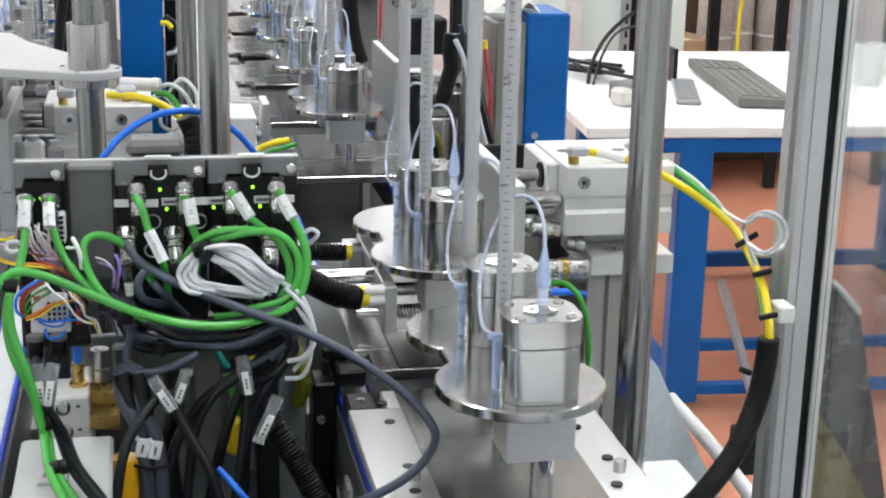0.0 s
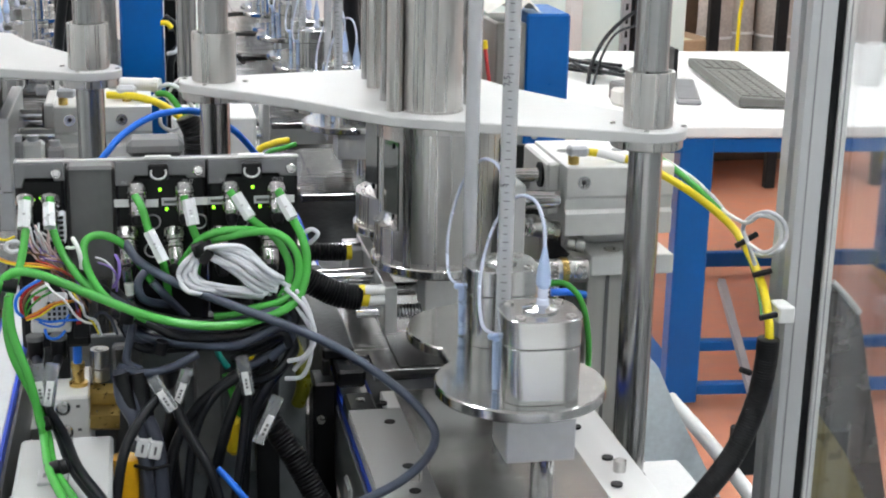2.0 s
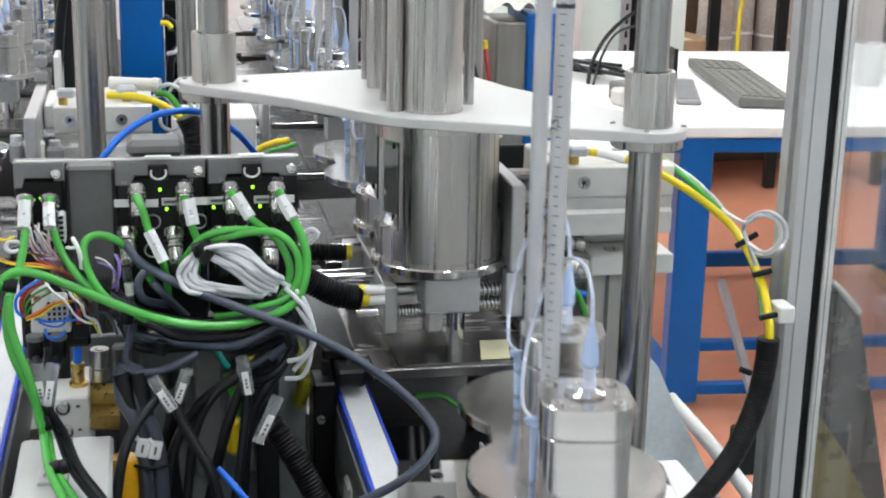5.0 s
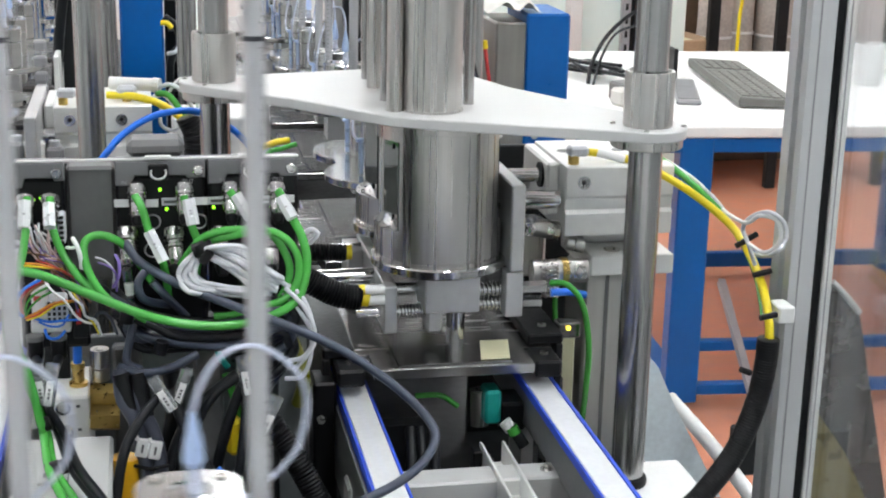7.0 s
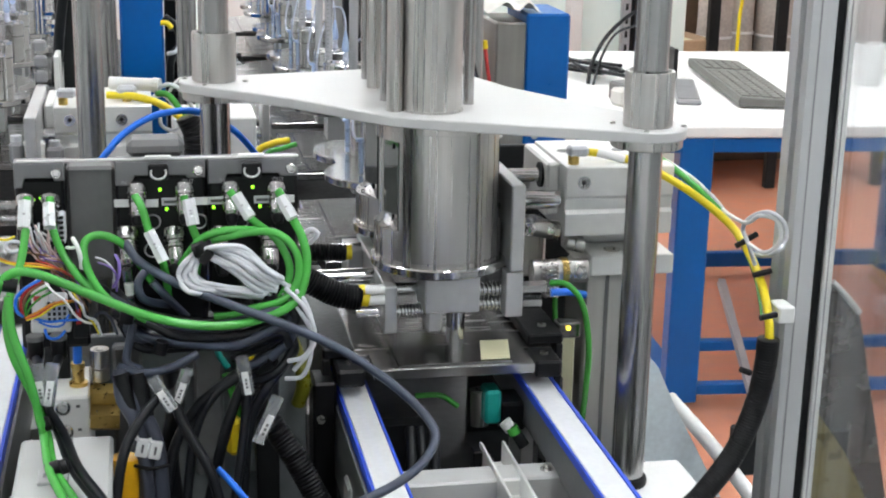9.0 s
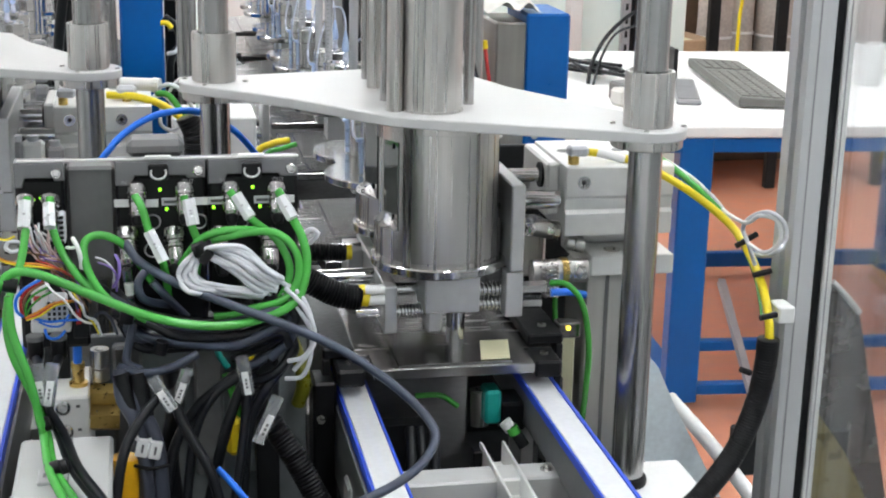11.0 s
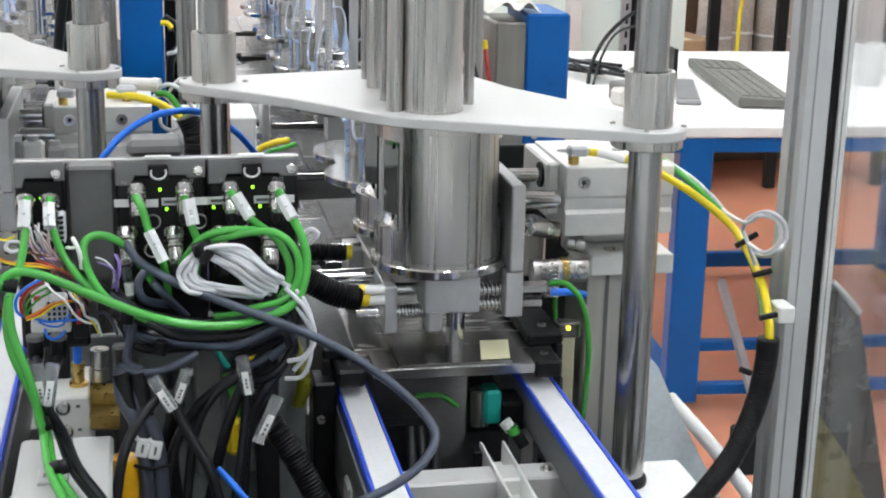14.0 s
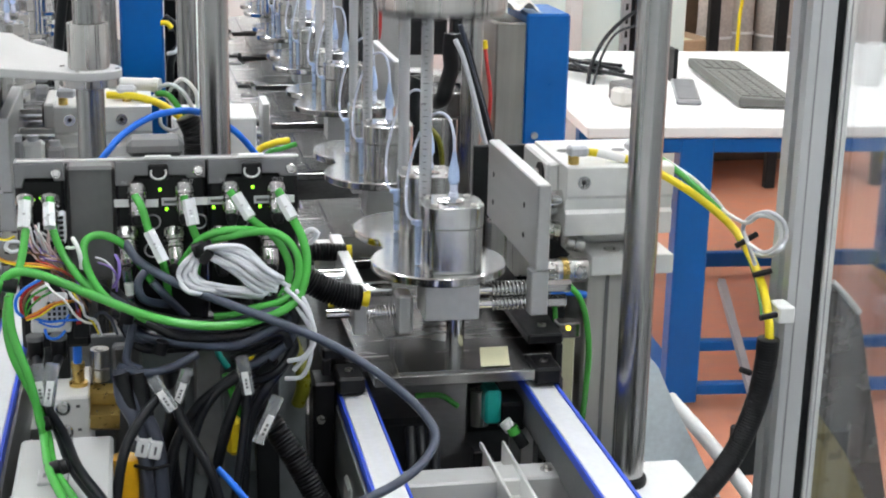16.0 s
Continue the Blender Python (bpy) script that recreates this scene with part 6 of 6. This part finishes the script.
# ---- work desk ----
def desk():
    d = thing("work_desk", 1.60, 3.95, 0, "white laminate work desk on a blue steel frame", "desk", rz=-4)
    part("desktop", bx((0.192, 0.05, 0.735), (1.416, 1.25, 0.03), 0.004), DESKTOP, d)
    part("apron", bx((0.192, -0.55, 0.70), (1.38, 0.03, 0.036), 0.002), BLUE, d)
    for x in (-0.235, 0.83):
        for y in (-0.54, 0.6):
            part("leg", bx((x, y, 0.37), (0.085, 0.06, 0.70), 0.004), BLUE, d)
        part("foot_bar", bx((x, 0.03, 0.04), (0.06, 1.08, 0.05), 0.003), BLUE, d)
    part("stretcher", bx((0.2975, -0.54, 0.05), (0.975, 0.03, 0.03), 0.003), BLUE, d)
    part("stretcher", bx((0.2975, -0.24, 0.06), (0.975, 0.03, 0.03), 0.003), BLUE, d)
    part("stretcher", bx((0.2975, 0.6, 0.06), (0.975, 0.03, 0.05), 0.003), BLUE, d)
    return d


desk()
br = thing("trestle_brace", 0, 0, 0, "grey steel brace standing under the desk", "brace")
part("bar", sweep(bmesh.new(), ((1.559, 3.75, 0.2339), (1.486, 3.251, 0.012)), 0.014, 4), PLASTIC_RIM, br, angle=80)


def keyboard():
    a, b = Vector((1.6236, 4.3129, 0.775)), Vector((1.5140, 3.615, 0.775))
    k = thing("keyboard", 0, 0, 0, "charcoal computer keyboard lying on the white desk", "keyboard")
    u = (a - b).normalized()
    ang = math.degrees(math.atan2(u.y, u.x))
    k.matrix_basis = pose(b.x, b.y, 0.75, 0, 0, ang)
    L, D = 0.68, 0.160
    o = [(0.004, 0.004), (0.0, 0.018), (0.004, 0.030), (D - 0.004, 0.022), (D, 0.014), (D - 0.004, 0.004)]
    bm = prism(bmesh.new(), o, 0, L, 0.003)
    bmesh.ops.transform(bm, matrix=Matrix(((0, 0, 1, 0), (-1, 0, 0, 0), (0, 1, 0, 0), (0, 0, 0, 1))), verts=bm.verts)
    bmesh.ops.recalc_face_normals(bm, faces=bm.faces[:])
    part("case", bm, KEYBODY, k)
    for r in range(5):
        for q in range(19):
            if q in (13,):
                continue
            part("key", bx((0.035 + q * 0.0335, -0.024 - r * 0.028, 0.0300 - r * 0.0014), (0.030, 0.0245, 0.006), 0.002, 0, 3), KEYCAP, k)


keyboard()


def desk_things():
    t = thing("tablet", 1.4525, 3.845, 0.75, "grey tablet with a dark screen on the desk", "tablet", rz=-17)
    part("tray_body", bx((0, 0, 0.006), (0.066, 0.36, 0.012), 0.004), PLASTIC_RIM, t)
    part("screen", bx((0, 0, 0.0125), (0.056, 0.31, 0.002), 0.0006), PLASTIC_D, t)
    s = thing("plug_box", 1.268, 3.72, 0.75, "black power supply with a pale plug on the desk", "power supply", rz=20)
    part("supply_body", bx((0, 0, 0.026), (0.075, 0.15, 0.05), 0.006), PLASTIC_G, s)
    part("supply_face", bx((0.012, -0.0745, 0.020), (0.030, 0.006, 0.028), 0.002), BLACK, s)
    part("pale_plug", bx((-0.062, -0.02, 0.024), (0.042, 0.06, 0.046), 0.008), CLOTH, s)
    for k in range(4):
        r2 = random.Random(k)
        p = Vector((1.264, 4.018, 0.78))
        cable("desk_cable", [(p.x + r2.uniform(-0.08, 0.10), p.y + r2.uniform(-0.1, 0.2), 0.762 + r2.uniform(0, 0.05)) for i in range(5)], 0.006, BLACKC, "black cable heaped on the desk", "cable", "desk cables")
    cable("desk_cable", ((1.22, 4, 0.7191), (1.24, 4.05, 0.7912), (1.293, 4.1, 0.8643), (1.374, 4.15, 0.9224), (1.458, 4.2, 0.949)), 0.006, BLACKC, "black cable rising in an arc", "cable", "desk cables")
    cable("desk_cable", ((1.235, 4, 0.7511), (1.272, 4.05, 0.8232), (1.326, 4.1, 0.8804), (1.401, 4.15, 0.8977)), 0.004, BLACKC, "black cable rising in an arc", "cable", "desk cables")
    m = thing("monitor_foot", 0, 0, 0, "black monitor stand edge on the desk", "stand")
    c = Vector((1.483, 4.085, 0.75))
    part("blade", bx((c.x, c.y, 0.7986), (0.012, 0.14, 0.0972), 0.003), BLACK, m)
    g = thing("mug", 0, 0, 0.75, "white china mug on the desk", "mug")
    c = Vector((2.045, 3.948, 0.75))
    g.matrix_basis = pose(c.x, c.y, 0.75)
    part("cup", lathe(bmesh.new(), (0, 0, 0), [(0.036, 0), (0.042, 0.02), (0.045, 0.12), (0.041, 0.12), (0.038, 0.02)], 32), WHITEC, g)
    part("handle", sweep(bmesh.new(), ((0.042, 0, 0.1), (0.07, 0, 0.09), (0.07, 0, 0.05), (0.042, 0, 0.03)), 0.006, 8), WHITEC, g, angle=80)


desk_things()


def back_of_hall():
    p = thing("partition", 1.45, 5.3, 0, "white partition panel with an aluminium post", "partition", kind="structure")
    part("panel", bx((0.1, 0, 1.1), (0.85, 0.05, 2.2), 0.004), PANEL, p)
    part("partition_post", bx((0.082, -0.06, 1.1), (0.05, 0.06, 2.2), 0.004), ANOD, p)
    part("slotted_post", bx((0.325, -0.05, 1.1), (0.035, 0.04, 2.2), 0.002), BLACK, p)
    part("slotted_strip", bx((0.283, -0.045, 1.1), (0.032, 0.03, 2.2), 0.002), PLASTIC_RIM, p)
    for k in range(12):
        part("slot", bx((0.283, -0.0605, 0.52 + 0.05 * k), (0.010, 0.003, 0.024)), BLACK, p)
    r = thing("storage_rack", 2.5, 6.0, 0, "dark steel storage rack with shelves", "rack")
    for x in (-0.58, -0.235, 0.06, 0.55):
        part("rack_post", bx((x, -0.27, 1.1), (0.045, 0.04, 2.2), 0.004), DARK, r)
    part("rack_back", bx((-0.10, 0.26, 1.1), (1.1, 0.02, 2.2), 0.003), BOARD, r)
    for z in (0.25, 0.50, 1.6):
        part("shelf", bx((0, 0, z), (1.2, 0.5, 0.03), 0.003), CARD, r)
    for x, w, h, z, y in ((-0.36, 0.26, 0.11, 0.516, 5.85), (-0.44, 0.20, 0.06, 0.516, 5.78), (-0.25, 0.4, 0.2, 0.266, 5.95), (0.28, 0.36, 0.2, 0.266, 5.95)):
        b = thing("cardboard_box", 2.5 + x, y, z, "brown cardboard box on the storage rack", "box", "cardboard boxes")
        part("carton", bx((0, 0, h / 2), (w, 0.25, h), 0.006, 8), CARTON, b)
        part("tape", bx((0, 0, h + 0.001), (0.05, 0.24, 0.002), 0, 8), PAPER, b)
    for x, rr, h in ((-0.13, 0.075, 0.62), (-0.02, 0.06, 0.75), (0.14, 0.085, 0.66), (0.31, 0.08, 0.70)):
        b = thing("wrapped_roll", 2.5 + x, 5.98, 0.515, "pale wrapped roll standing on the storage rack", "roll", "wrapped rolls")
        bm = lathe(bmesh.new(), (0, 0, 0), [(rr * 0.92, 0), (rr, 0.02), (rr * 0.97, h * 0.3), (rr * 1.02, h * 0.6), (rr * 0.95, h - 0.01), (rr * 0.4, h)], 28)
        for v in bm.verts:
            d = 1 + 0.06 * noise.noise((v.co.x * 18, v.co.y * 18, v.co.z * 5 + x * 9))
            v.co.x, v.co.y = v.co.x * d, v.co.y * d
        part("film", bm, FILM, b)
        part("binding", lathe(bmesh.new(), (0, 0, h * 0.14), [(rr * 1.02, 0), (rr * 1.05, 0.006), (rr * 1.02, 0.012), (rr * 0.9, 0.006)], 24, True), WHITEC, b)
    cable("hanging_cable", ((2.06, 4.9, 4.0), (2.055, 4.9, 2.2), (2.045, 4.9, 1.3), (2.038, 4.9, 0.9237), (2.032, 4.9, 0.826), (2.030, 4.9, 0.7172), (2.03, 4.9, 0.68)), 0.0065, YELLOW, "yellow cable hanging behind the desk", "cable", "rear cables")


back_of_hall()


# ---- everything that moves ----
def motions():
    def slide(ob, rows, x=0.0, y=0.0, z=0.0):
        walk(ob, [(t, pose(x + a, y + b, z + c)) for t, a, b, c in rows])

    U, LIFT = 0.34, 0.0055
    slide(main_press, [(0, 0, 0, U), (0.3, 0, 0, 0.27), (0.4, 0, 0, 0.19), (0.5, 0, 0, 0.135), (0.6, 0, 0, 0.07), (0.7, 0, 0, 0.02), (0.8, 0, 0, 0.004), (0.9, 0, 0, 0.001), (1.1, 0, 0, 0),
                       (15.2, 0, 0, 0), (15.4, 0, 0, 0.006), (15.5, 0, 0, 0.014), (15.6, 0, 0, 0.045), (15.7, 0, 0, 0.08), (15.8, 0, 0, 0.115), (15.9, 0, 0, 0.15), (16.0, 0, 0, 0.185)], 0, 0, 1.2575)
    slide(left_press, [(0, 0, 0, 0), (4.3, 0, 0, 0), (5.3, 0, 0, U), (9.6, 0, 0, U), (10.5, 0, 0, 0), (16, 0, 0, 0)], -0.377, 0.315, 1.25)
    slide(jaw_right, [(0, -0.022, 0, 0), (15.0, -0.022, 0, 0), (15.1, -0.018, 0, 0), (15.2, -0.0035, 0, 0), (15.3, -0.003, 0, 0), (16, -0.003, 0, 0)])
    slide(jaw_left, [(0, 0.023, 0, 0), (15.0, 0.023, 0, 0), (15.1, 0.013, 0, 0), (15.2, 0.0015, 0, 0), (15.3, 0.001, 0, 0), (16, 0.001, 0, 0)])
    slide(sticky, [(0, 0, 0, LIFT), (15.7, 0, 0, LIFT), (15.8, 0, 0, 0), (16, 0, 0, 0)], 0.242, 0.994, PZ + 0.0018)
    slide(jaw_far, [(0, -0.022, 0, 0), (4.4, -0.022, 0, 0), (5.0, 0, 0, 0), (9.6, 0, 0, 0), (10.4, -0.022, 0, 0), (16, -0.022, 0, 0)], -0.378, 0.284)
    walk(first, [(0, pose(PX, 0.83, PZ)), (4.3, pose(PX, 0.83, PZ)), (5.2, pose(PX, 0.66, PZ, 0, 0, -16)), (5.8, pose(0.172, 0.60, PZ, 0, 0, -44)), (6.3, pose(0.115, 0.572, PZ, 0, 0, -65)),
                 (6.5, pose(0.094, 0.566, PZ, 0, 0, -76)), (6.8, pose(0.032, 0.565, PZ, 0, 0, -88)), (7.0, pose(-0.0165, 0.560, PZ, 0, 0, -90)), (7.3, pose(-0.084, 0.566, PZ, 0, 0, -90)),
                 (8.0, pose(-0.19, 0.62, PZ, 0, 0, -120)), (8.6, pose(LX, 0.95, PZ, 0, 0, -180)),
                 (9.3, pose(LX, 1.37, PZ, 0, 0, -180)), (16, pose(LX, 1.37, PZ, 0, 0, -180))])
    walk(station_pallet, [(0, pose(PX, 1.08, PZ + LIFT)), (15.7, pose(PX, 1.08, PZ + LIFT)), (15.8, pose(PX, 1.08, PZ)), (16, pose(PX, 1.08, PZ))])
    walk(waiting_pallet, [(0, pose(QX, 1.695, PZ)), (1.5, pose(QX, 1.695, PZ)), (2.1, pose(PX + 0.004, 1.59, PZ)), (2.8, pose(PX, 1.42, PZ)), (3.1, pose(PX, 1.375, PZ)), (3.3, pose(PX, 1.37, PZ)),
                          (16, pose(PX, 1.37, PZ))])
    for k, ob in enumerate(queue):
        y = 2.006 + 0.287 * k
        walk(ob, [(0, pose(QX, y, PZ)), (1.9, pose(QX, y, PZ)), (2.5, pose(QX, y - 0.11, PZ)), (3.3, pose(QX, y - 0.280, PZ)), (3.6, pose(QX, y - 0.291, PZ)), (16, pose(QX, y - 0.291, PZ))])
    for k, ob in enumerate(left_queue):
        y = 1.98 + 0.265 * k
        walk(ob, [(0, pose(LX, y, PZ)), (5.0, pose(LX, y, PZ)), (9.2, pose(LX, y + 0.1, PZ)), (16, pose(LX, y + 0.1, PZ))])
    walk(left_mover, [(0, pose(LX, 1.37, PZ)), (4.5, pose(LX, 1.37, PZ)), (6.3, pose(LX, 1.66, PZ)), (7.6, pose(LX, 1.70, PZ)), (9.2, pose(LX, 1.80, PZ)), (16, pose(LX, 1.80, PZ))])


motions()
